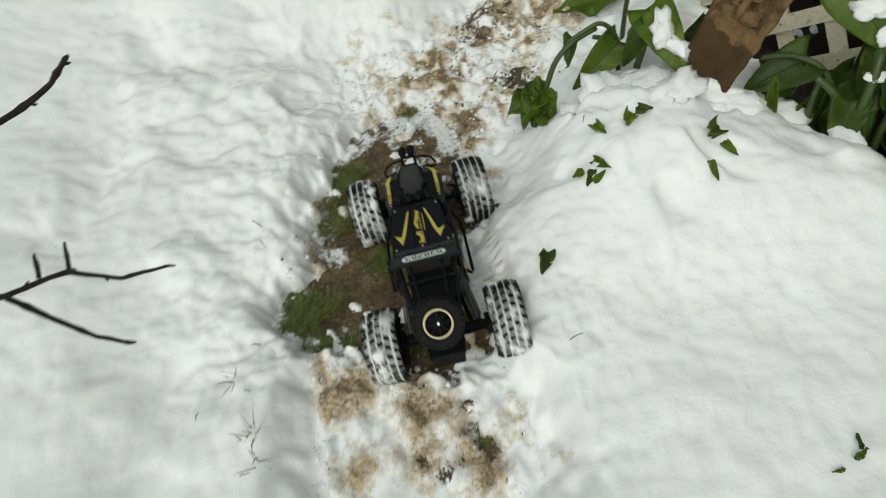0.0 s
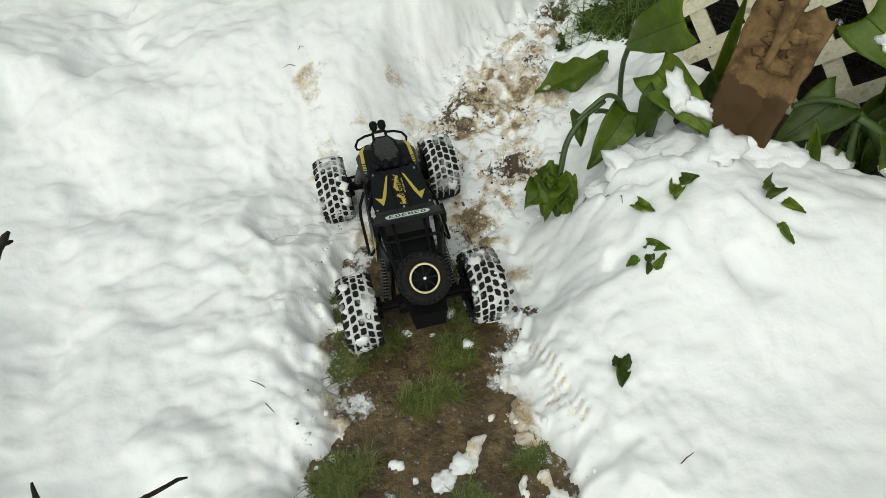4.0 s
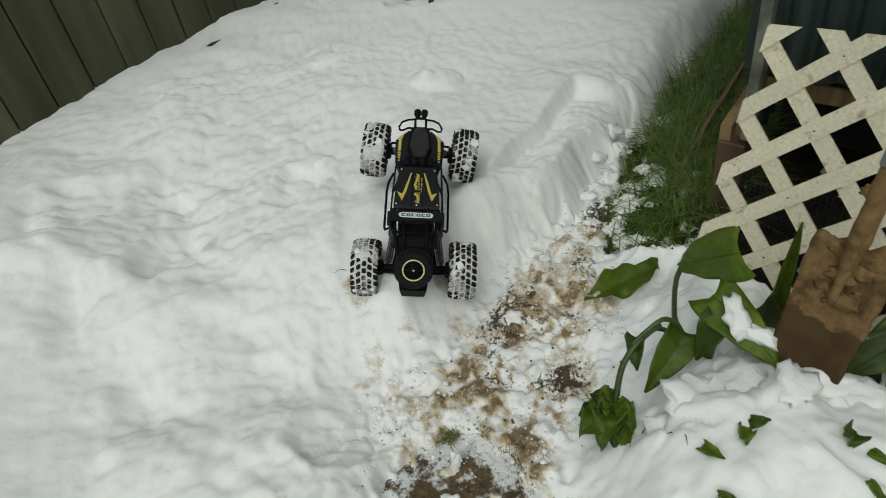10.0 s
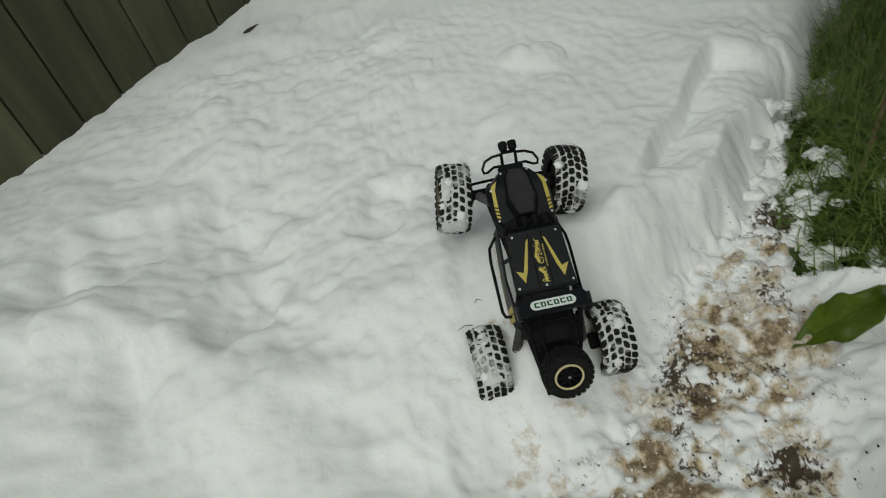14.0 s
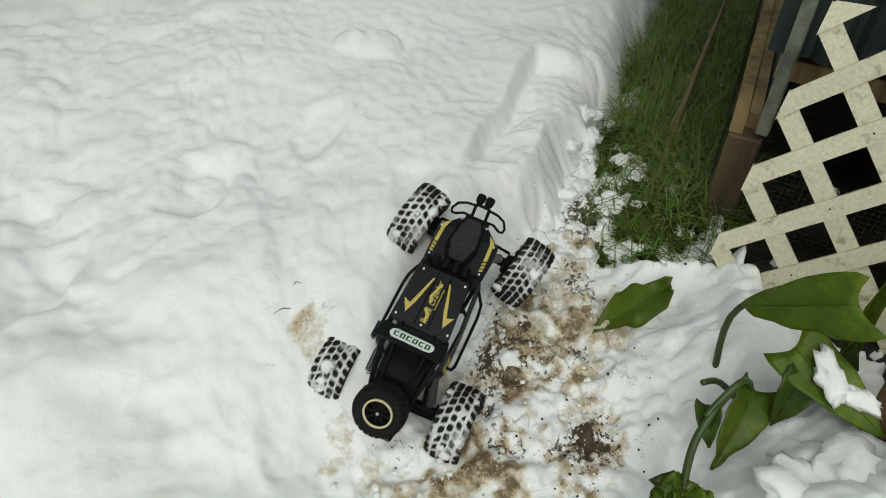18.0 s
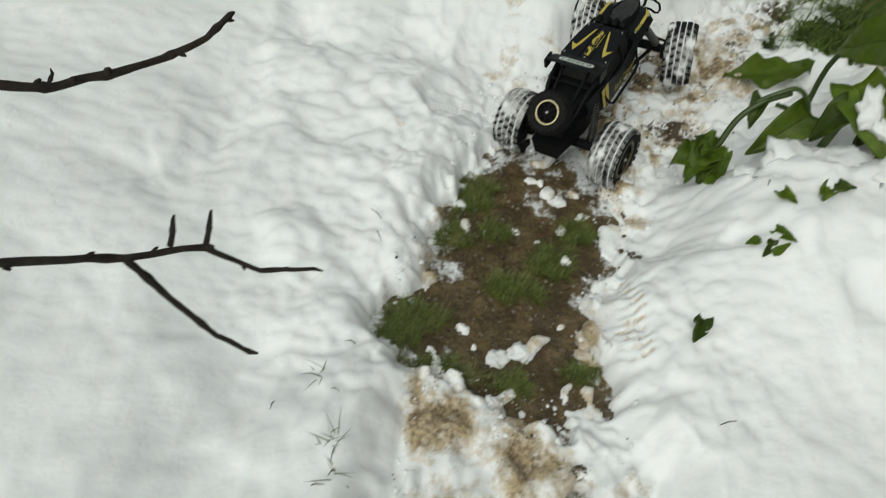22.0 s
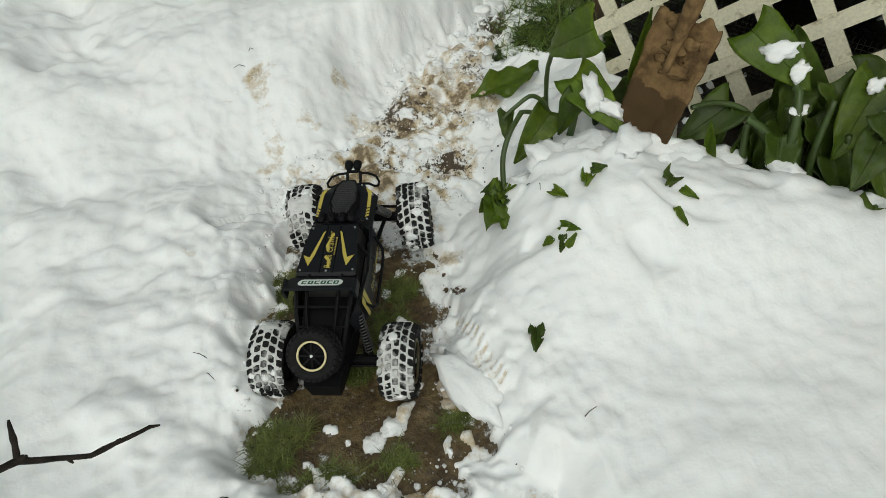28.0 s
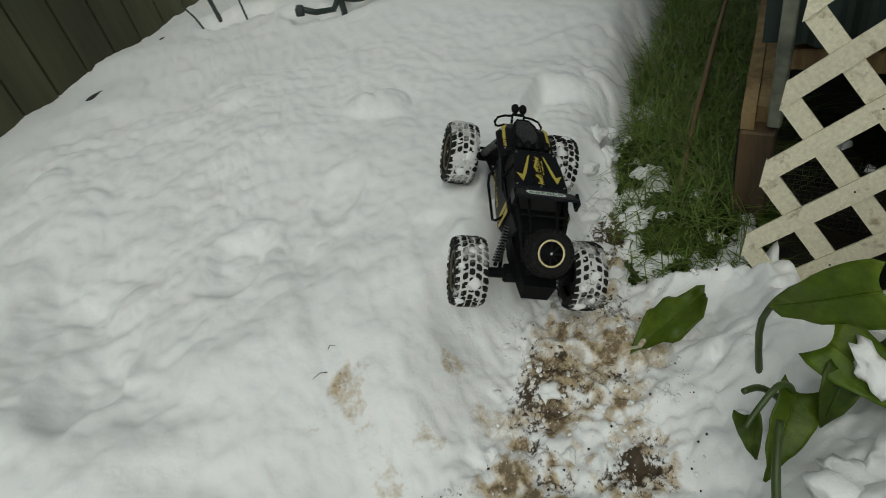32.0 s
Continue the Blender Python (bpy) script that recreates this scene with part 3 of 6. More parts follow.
trod = inside(SX, SY, TRODDEN)
dirt = inside(SX, SY, NEAR_DIRT)
bare = inside(SX, SY, BARE)
thin = ridge((.028 - D) / .03)
tint = np.maximum(.47 * ridge((.05 - trod + .03 * vnoise(SX, SY, .08, 46)) / .1) * np.clip(.74 + .55 * vnoise(SX, SY, .11, 41) + .75 * vnoise(SX, SY, .035, 47) + .6 * vnoise(SX, SY, .015, 48), .2, 1.35), .5 * ridge((.05 - dirt + .07 * vnoise(SX, SY, .13, 45)) / .08) * np.clip(.72 + .35 * vnoise(SX, SY, .14, 42) + .6 * vnoise(SX, SY, .05, 44), .3, 1.1))
tint = np.maximum(tint, .42 * ridge((.05 - bare) / .06) * (.5 + .9 * vnoise(SX, SY, .06, 43)))
tint = np.maximum(tint, blot([(-.112, 1.555, .036, .48), (-.112, 1.52, .05, .38), (-.105, 1.49, .05, .27), (-.19, 1.5, .03, .24), (-.105, 1.363, .05, .33), (-.035, 1.231, .05, .42), (-.01, 1.405, .04, .3), (.113, 1.42, .06, .36), (-.072, 1.56, .03, .22), (-.09, 1.46, .05, .19), (-.11, 1.41, .06, .19), (.088, 1.53, .034, .42), (.274, 1.465, .085, .53), (.25, 1.5, .05, .48), (.34, 1.43, .07, .48),
                              (.38, 1.55, .1, .42), (.3, 1.55, .07, .4), (.45, 1.6, .06, .44), (.48, 1.48, .07, .4), (.43, 1.669, .035, .50), (.393, 1.64, .035, .40), (.424, 1.43, .085, .46), (.36, 1.36, .06, .40), (.17, 1.41, .045, .43), (.216, 1.403, .06, .40), (-.128, 1.332, .034, .36), (-.07, 1.286, .045, .38),
                              (.19, 1.09, .04, .53), (.22, .953, .04, .44), (.142, 1.027, .03, .40), (.29, 1.2, .035, .48), (-.15, .75, .03, .56), (-.16, .89, .03, .53), (-.159, .834, .022, .48), (-.292, 1.056, .03, .24),
                              (-.195, 1.123, .03, .28), (.293, .33, .03, .32), (.24, .36, .03, .24), (.02, 1.24, .04, .32), (.15, 1.6, .02, .24), (.45, 1.52, .04, .36), (.33, 1.3, .05, .34), (.182, .76, .03, .27), (.19, .72, .03, .24), (.2, .67, .03, .27), (.21, .62, .03, .24)]))
tint = np.maximum(tint, .38 * tread(SX, SY))
soil = np.maximum((.34 + .24 * vnoise(SX, SY, .09, 51)) * ridge((.06 - trod) / .08) * (.78 + .22 * ridge((.03 - D) / .02)), (.16 + .18 * vnoise(SX, SY, .09, 52) + .2 * vnoise(SX, SY, .03, 53)) * ridge((.03 - dirt) / .05))
soil = np.maximum(soil, .36 * ridge((.022 - bare) / .02) * ridge((.02 - D) / .018))
soil = np.maximum(soil, blot([(.286, 1.24, .03, .75), (.213, .852, .025, .5), (.022, 1.238, .02, .42), (.152, 1.147, .03, .42), (.262, 1.46, .04, .46), (.29, 1.49, .03, .44), (.24, 1.44, .03, .4), (.31, 1.42, .03, .34), (.45, 1.45, .03, .32), (-.135, 1.335, .018, .24), (-.062, 1.29, .018, .24),
                              (.43, 1.675, .014, .36), (.086, 1.539, .012, .3), (.06, .33, .02, .5), (.1, .3, .03, .5), (.14, .42, .025, .5), (.02, .2, .03, .4), (-.159, .834, .012, .4), (.424, 1.43, .03, .26)]))
snow = tagged(grid_mesh("snow_cover", sx, sy, earth(SX, SY) + np.maximum(D, -.012), SNOW, (("tint", tint), ("soil", soil)),
                        lambda q: D.ravel()[q].max(1) > 0.0), "thick old snow with footprints, brown and trodden along the path", "snow", kind="stuff")


def top(x, y):
    """Height of the surface at one spot."""
    x, y = np.array([float(x)]), np.array([float(y)])
    return float((earth(x, y) + np.maximum(depth(x, y), 0))[0])


# The board fence behind the snow.
def fence(start, along, count, pitch, height):
    """Upright boards side by side along a line, with two rails behind."""
    thing = tagged(empty("fence", pose(*start, 0, 0, math.degrees(math.atan2(along[1], along[0])))),
                   "grey-green weathered board fence standing in the snow", "fence", kind="structure")
    rnd = random.Random(4)
    for i in range(count):
        bm = bmesh.new()
        w, lean = pitch - rnd.uniform(.007, .012), rnd.uniform(-.004, .004)
        box(bm, (i * pitch + pitch / 2 + rnd.uniform(-.001, .001), rnd.uniform(-.003, .003), height / 2), (w, .018, height + rnd.uniform(-.01, .01)),
            Matrix.Rotation(lean, 3, "Y"), .002)
        part("board", bm, FENCE, thing)
        # Added dark strip behind each gap, so no light shows through.
        bm = bmesh.new()
        box(bm, (i * pitch, .017, height / 2 - .02), (.05, .014, height - .06), None, .002)
        part("batten", bm, POST, thing)
    for z in (.45, 1.2):
        bm = bmesh.new()
        box(bm, (count * pitch / 2, .034, z), (count * pitch, .045, .09), None, .004)
        part("rail", bm, POST, thing)
    return thing


fence((-1.18 - .581 * 1.85, 2.62 - .814 * 1.85, 0), (.581, .814), 38, .163, 1.5)

# The shed of ribbed sheet metal with a wire-meshed foot, and its timber corner.
U = Vector((.6245, -.786, 0)).normalized()
BACK = Vector((.70, .714, 0)).normalized()
CORNER = Vector((.855, 1.69, 0))


def shed():
    thing = tagged(empty("shed", Matrix.Translation(CORNER)), "dark green ribbed metal shed with a timber corner and wire mesh at its foot", "shed", kind="structure")
    for name, way, out, long, foot, inset in (("front_wall", U, -BACK, 2.4, .4, .03), ("side_wall", BACK, -U, 2.2, .2, .073)):
        bm, n, pitch = bmesh.new(), 0, .067
        steps = int(long / pitch) * 6
        rows = []
        for i in range(steps + 1):
            s = i / 6 * pitch
            k = i % 6
            off = (0, 0, .013, .018, .018, .013)[k]
            if s < .05:
                off = 0
            p = way * (s + .02) + out * (off - inset)
            rows.append([bm.verts.new(p + Vector((0, 0, z))) for z in (foot, .7, 1.3, 2.0)])
        for a, b in zip(rows, rows[1:]):
            for k in range(3):
                bm.faces.new((a[k], b[k], b[k + 1], a[k + 1]))
        wall = part(name, bm, METAL, thing)
        wall.modifiers.new("thick", "SOLIDIFY").thickness = .002
    rot = Matrix.Rotation(math.atan2(U.y, U.x), 3, "Z")
    bm = bmesh.new()
    box(bm, U * .062 - BACK * .006 + Vector((0, 0, 1.13)), (.026, .03, 1.78), rot, .003)
    part("corner_trim", bm, TRIM, thing, "pale grey-green edge trim")
    bm = bmesh.new()
    box(bm, U * .034 - BACK * .004 + Vector((0, 0, .1)), (.068, .05, .26), rot, .004)
    part("corner_post", bm, CORNERWOOD, thing, "dark wet timber post")
    # Two weathered timbers lie on the post and run back along the side wall.
    for start, lo, hi, high, words in ((-.02, -.003, .0245, .272, "brown weathered sill timber"), (.014, .0265, .051, .268, "split edge of the sill timber")):
        bm, ends = bmesh.new(), []
        for k in range(16):
            along_wall = start + (2.1 - start) * k / 15
            wob = .0025 * noise.noise((lo * 90, along_wall * 9, 1.0))
            ends.append([U * a + BACK * along_wall + Vector((0, 0, z)) for a, z in ((lo + wob, .2315), (hi + wob * .6, .2315), (hi, high + wob), (lo + wob, high - wob))])
        loft(bm, ends)
        bmesh.ops.recalc_face_normals(bm, faces=bm.faces)
        part("sill_board", bm, BOARD, thing, words)
    bm = bmesh.new()
    box(bm, U * 1.2 + BACK * .06 + Vector((0, 0, .36)), (2.3, .035, .045), rot, .003)
    part("rail", bm, BOARD, thing, "pale timber rail inside")
    # Mesh of thin wires along the foot.
    for way, long, out in ((U, 1.7, -BACK), (BACK, 1.2, -U)):
        bm = bmesh.new()
        step = .0125
        for i in range(int(long / step)):
            p = way * (i * step + .04) + out * .008
            for a, b in ((p, p + Vector((0, 0, .175))),):
                tube(bm, (a, b), .0008, 3, False)
        for k in range(14):
            a = way * .03 + out * .008 + Vector((0, 0, k * step))
            tube(bm, (a, a + way * long), .0008, 3, False)
        part("wire_mesh", bm, WIRE, thing, "dull fine wire mesh")
    # Roof with a small eave and plain far walls: unseen, added to block light.
    bm = bmesh.new()
    box(bm, U * 1.2 + BACK * 1.05 + Vector((0, 0, 2.03)), (2.75, 2.6, .03), rot, .004)
    part("roof", bm, METAL, thing)
    bm = bmesh.new()
    box(bm, U * 1.2 + BACK * 2.2 + Vector((0, 0, 1.0)), (2.4, .03, 2.0), rot)
    part("back_wall", bm, POST, thing)
    bm = bmesh.new()
    box(bm, U * 2.41 + BACK * 1.1 + Vector((0, 0, 1.0)), (.03, 2.2, 2.0), rot)
    part("end_wall", bm, POST, thing)
    # Dark sheet added in place of the shade inside the shed foot.
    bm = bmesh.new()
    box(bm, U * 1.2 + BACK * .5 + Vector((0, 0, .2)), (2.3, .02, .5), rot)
    part("inner_partition", bm, DARK, thing, "dark sheet added for the unlit inside of the shed")
    return thing


shed()

# The white garden lattice that leans on the shed.
LO, LU, LV = Vector((.8869, 1.4944, .5236)), Vector((.6192, -.7813, -.079)).normalized(), Vector((-.2463, -.0977, -.9643)).normalized()
LN = LU.cross(LV).normalized()
if LN.y > 0:
    LN = -LN


def lattice(left=-.077, right=1.13, high=-.03, low=.538, step=.1512, slat=.037):
    """Two layers of diagonal slats, cut to the panel's edges."""
    thing = tagged(empty("lattice_panel"), "white painted wooden garden lattice, dirty, leaning on the shed", "lattice")

    def cut(poly, f):
        """Keeps the part of a polygon where f is positive."""
        out = []
        for (p, q) in zip(poly, poly[1:] + poly[:1]):
            a, b = f(p), f(q)
            if a >= 0:
                out.append(p)
            if a * b < 0:
                t = a / (a - b)
                out.append((p[0] + (q[0] - p[0]) * t, p[1] + (q[1] - p[1]) * t))
        return out

    rnd = random.Random(3)
    h = slat / 2 * math.sqrt(2)
    for layer in (0, 1):
        for k in range(-5, 12):
            c = (k + .5) * step + rnd.uniform(-.0015, .0015)
            way = -1 if layer else 1
            poly = [(c - h - way * 3, -3), (c + h - way * 3, -3), (c + h + way * 3, 3), (c - h + way * 3, 3)]
            for f in (lambda p: p[0] - left, lambda p: right - p[0], lambda p: p[1] - high + .1 * max(0, p[0]), lambda p: low - p[1]):
                poly = cut(poly, f) if len(poly) > 2 else []
            if len(poly) < 3:
                continue
            z = .0005 + .0075 * layer + rnd.uniform(0, .001)
            bm = bmesh.new()
            under = [bm.verts.new(LO + LU * u + LV * v + LN * z) for u, v in poly]
            over = [bm.verts.new(LO + LU * u + LV * v + LN * (z + .0065)) for u, v in poly]
            n = len(poly)
            bm.faces.new(under)
            bm.faces.new(over[::-1])
            for i in range(n):
                bm.faces.new((under[i], under[(i + 1) % n], over[(i + 1) % n], over[i]))
            bmesh.ops.recalc_face_normals(bm, faces=bm.faces)
            part("slat", bm, WHITE, thing)
    for i in range(7):
        for j in range(4):
            p = LO + LU * (step * (i + .5)) + LV * (step * j) + LN * .0145
            part("nail", tube(bmesh.new(), (p, p + LN * .0015), .002, 6), WIRE, thing)
    return thing


lattice()

# The muddy shovel stuck in the mound.
def shovel():
    d = Vector((.36, .22, .9)).normalized()
    low = Vector((.641, 1.0, .198))
    side = Vector((.5, -.86, -.08))
    side = (side - d * side.dot(d)).normalized()
    face = side.cross(d).normalized()
    if face.y > 0:
        face = -face
    m = Matrix((side, face, d)).transposed().to_4x4()
    m.translation = low
    thing = tagged(empty("shovel", m), "mud-caked spade with a yellow fibreglass handle stuck in the snow", "shovel")
    rnd = random.Random(8)

    def blade(z0, z1, name, material, label, grow):
        """One stretch of the slightly dished blade."""
        bm, rows = bmesh.new(), []
        n = 40
        for j in range(n + 1):
            z = z0 + (z1 - z0) * j / n
            half = .056 + .010 * min(max((z + .05) / .25, 0), 1)
            if z > .18:
                half -= .005 * ((z - .18) / .045) ** 2
            row = []
            for i in range(17):
                x = (i / 8 - 1) * half
                edge = abs(i / 8 - 1)
                y = .012 * (1 - edge ** 2) * -1 + .006 * grow * noise.noise((x * 30, z * 30, 2.0)) + .004 * grow * noise.noise((x * 80, z * 80, 5.0)) + .004 * grow * (1 - edge ** 6)
                row.append(bm.verts.new((x + .003 * grow * noise.noise((z * 40, i, 1.0)) * (edge > .9), y, z + (.016 * noise.noise((x * 45, 4.0, 1.0)) + .008 * noise.noise((x * 130, 2.0, 1.0))) * max(0, (z - .16) / .06))))
            rows.append(row)
        for a, b in zip(rows, rows[1:]):
            for i in range(16):
                bm.faces.new((a[i], a[i + 1], b[i + 1], b[i]))
        ob = part(name, bm, material, thing, label, True)
        wet = ob.data.attributes.new("wet", "FLOAT", "POINT")
        wet.data.foreach_set("value", [min(1.0, max(0.0, .5 + (.078 + .022 * noise.noise((v.co.x * 32, v.co.z * 14, 7.0)) - v.co.z) / .03)) for v in ob.data.vertices])
        mod = ob.modifiers.new("thick", "SOLIDIFY")
        mod.thickness, mod.offset = .006, 0

    blade(-.12, .222, "blade", CLAY, "mud-caked blade, dark and wet below", 1.2)
    bm = bmesh.new()
    rows = []
    for j in range(20):
        z = .12 + j * .012
        r = .007 + .0095 * ridge((z - .14) / .1) + .0025 * noise.noise((z * 40, 0, 3.0))
        rows.append([Vector((math.cos(k * math.tau / 12) * (r + .003 * noise.noise((z * 50, k, 0.0))), .012 + math.sin(k * math.tau / 12) * r, z)) for k in range(12)])
    loft(bm, rows)
    part("socket", bm, CLAY, thing, "mud-covered steel socket", True)
    # Clods of mud left on the blade.
    for i in range(11):
        bm = bmesh.new()
        bmesh.ops.create_icosphere(bm, subdivisions=3, radius=1)
        s = rnd.uniform(.008, .02)
        c = Vector((rnd.uniform(-.05, .05), .0 + rnd.uniform(0, .004), rnd.uniform(.12, .21)))
        if i > 8:
            c = Vector((rnd.uniform(-.016, .016), .016, rnd.uniform(.25, .32)))
            s *= .6
        for v in bm.verts:
            q = v.co * (1 + .6 * noise.noise(v.co * 1.7 + Vector((i * 3, 0, 0))) + .3 * noise.noise(v.co * 4.5 + Vector((i * 3, 0, 0))))
            v.co = c + Vector((q.x * s * 1.5, q.y * s * .16, q.z * s * .8))
        part("mud_clod", bm, CLAY, thing, "", True)
    bm = bmesh.new()
    tube(bm, ((0, .012, .344), (0, .012, .348), (0, .012, .384), (0, .012, .388)), (.0175, .019, .019, .0175), 20)
    part("collar", bm, STEEL, thing, "dull grey collar", True)
    bm = bmesh.new()
    tube(bm, ((0, .012, .38), (0, .012, 1.35)), .0165, 20)
    handle = part("handle", bm, YELLOW, thing, "yellow fibreglass handle", True)
    bm = bmesh.new()
    tube(bm, ((0, .012, .461), (0, .012, .761)), .017, 20, False)
    wrap = part("label_wrap", bm, LABEL, handle, "black printed label", True)
    # Hazard stripes and a line of plain bars where the printed name stands.
    for i in range(26):
        bm = bmesh.new()
        z = .476 + (i % 13) * .022
        pts = []
        for k in range(6):
            a = radians((118 if i < 13 else 14) + k * 8)
            pts.append(Vector((math.cos(a) * .0176, .012 + math.sin(a) * .0176, z + k * .0032)))
        vs = [bm.verts.new(p) for p in pts] + [bm.verts.new(p + Vector((0, 0, .009))) for p in reversed(pts)]
        for k in range(5):
            bm.faces.new((vs[k], vs[k + 1], vs[10 - k], vs[11 - k]))
        part("hazard_stripe", bm, YELLOW, handle)
    for i in range(9):
        bm = bmesh.new()
        z = .575 + i * .028
        vs = []
        for k in range(6):
            a = radians(66 + k * 9)
            vs.append((math.cos(a) * .0177, .012 + math.sin(a) * .0177))
        low_, up_ = [bm.verts.new((x, y, z)) for x, y in vs], [bm.verts.new((x, y, z + (.021 if i % 3 else .017))) for x, y in vs]
        for k in range(5):
            bm.faces.new((low_[k], low_[k + 1], up_[k + 1], up_[k]))
        part("printed_bar", bm, YELLOW, handle)
    return thing


shovel()

# A hose reel and thin stakes in the far snow.
def hose_reel():
    thing = tagged(empty("hose_reel", pose(.34, 3.22, top(.34, 3.22) - .01, 0, 0, 12)), "dark garden hose reel with coiled hose standing in the snow", "hose reel")
    for x, y in ((-.02, -.02), (.22, -.02), (-.02, .3), (.22, .3)):
        bm = bmesh.new()
        tube(bm, ((x, y, -.06), (x * .95, y, .12), (x * .6, y * .9, .45)), (.012, .012, .011), 10)
        part("leg", bm, REEL, thing, "", True)
    for i, (r, z, tilt) in enumerate(((.17, .22, 8), (.155, .24, -6), (.185, .25, 14), (.14, .27, 3), (.165, .29, -12))):
        bm = bmesh.new()
        pts = []
        for k in range(33):
            a = k / 32 * math.tau
            pts.append((.1 + r * math.cos(a), .02 + .02 * i + .05 * math.sin(a + i) * math.sin(radians(tilt)) * 3, z + r * .95 * math.sin(a)))
        tube(bm, pts, .0095, 8, False)
        part("hose_coil", bm, HOSE, thing, "", True)
    bm = bmesh.new()
    tube(bm, ((.0, -.02, .13), (-.06, -.03, .075), (-.13, -.03, .09), (-.18, -.03, .12)), (.011, .011, .011, .011), 10)
    part("hose_end", bm, HOSE, thing, "", True)
    bm = bmesh.new()
    tube(bm, ((-.18, -.03, .135), (-.185, -.03, .12), (-.19, -.03, .1)), (.012, .018, .016), 10)
    part("tap_fitting", bm, REEL, thing, "", True)
    bm = bmesh.new()
    tube(bm, ((.1, -.02, .27), (.1, .3, .27)), .03, 14)
    part("axle", bm, REEL, thing, "", True)
    return thing


hose_reel()


def stick(name, points, radii, material, label, category, group="", seg=8):
    bm = bmesh.new()
    tube(bm, points, radii, seg)
    ob = part(name, bm, material, None, "", True)
    return tagged(ob, label, category, group)


for (x, y), lean, r, n in (((-.12, 3.6), (-.07, .05), .009, .6), ((-.02, 3.52), (-.02, .03), .004, .6), ((.05, 3.68), (-.03, .02), .007, .6), ((-.18, 3.5), (-.06, .01), .004, .12)):
    z = top(x, y)
    stick("garden_stake", [(x, y, z - .05), (x + lean[0] * .5, y + lean[1] * .5, z + n * .5), (x + lean[0], y + lean[1], z + n)], [r, r, r * .8], REEL,
          "thin dark stake standing in the snow", "stake", "stakes in the far snow")

bm = bmesh.new()
slab(bm, [(-.035, 0), (-.01, .012), (.035, .006), (.03, -.008), (-.02, -.012)], 0, .004, pose(-.605, 3.12, top(-.605, 3.12) + .001, 4, 0, 35))
tagged(part("dark_leaf", bm, LABEL), "black curled scrap lying on the snow by the fence", "debris")
bm = bmesh.new()
slab(bm, [(-.012, 0), (0, .005), (.014, .002), (.002, -.004)], 0, .003, pose(-.36, 3.5, top(-.36, 3.5) + .001, 4, 0, 35))
tagged(part("dark_leaf", bm, LABEL), "small black scrap lying on the snow", "debris")


# The toy rock crawler. Its axes: x to its right, y ahead, z up; z = 0 lies a little over the tyres' feet.
WHEEL_Z, TYRE_R, TYRE_W, TRACK, FRONT, REAR = .035, .067, .058, .1115, .1986, -.1214


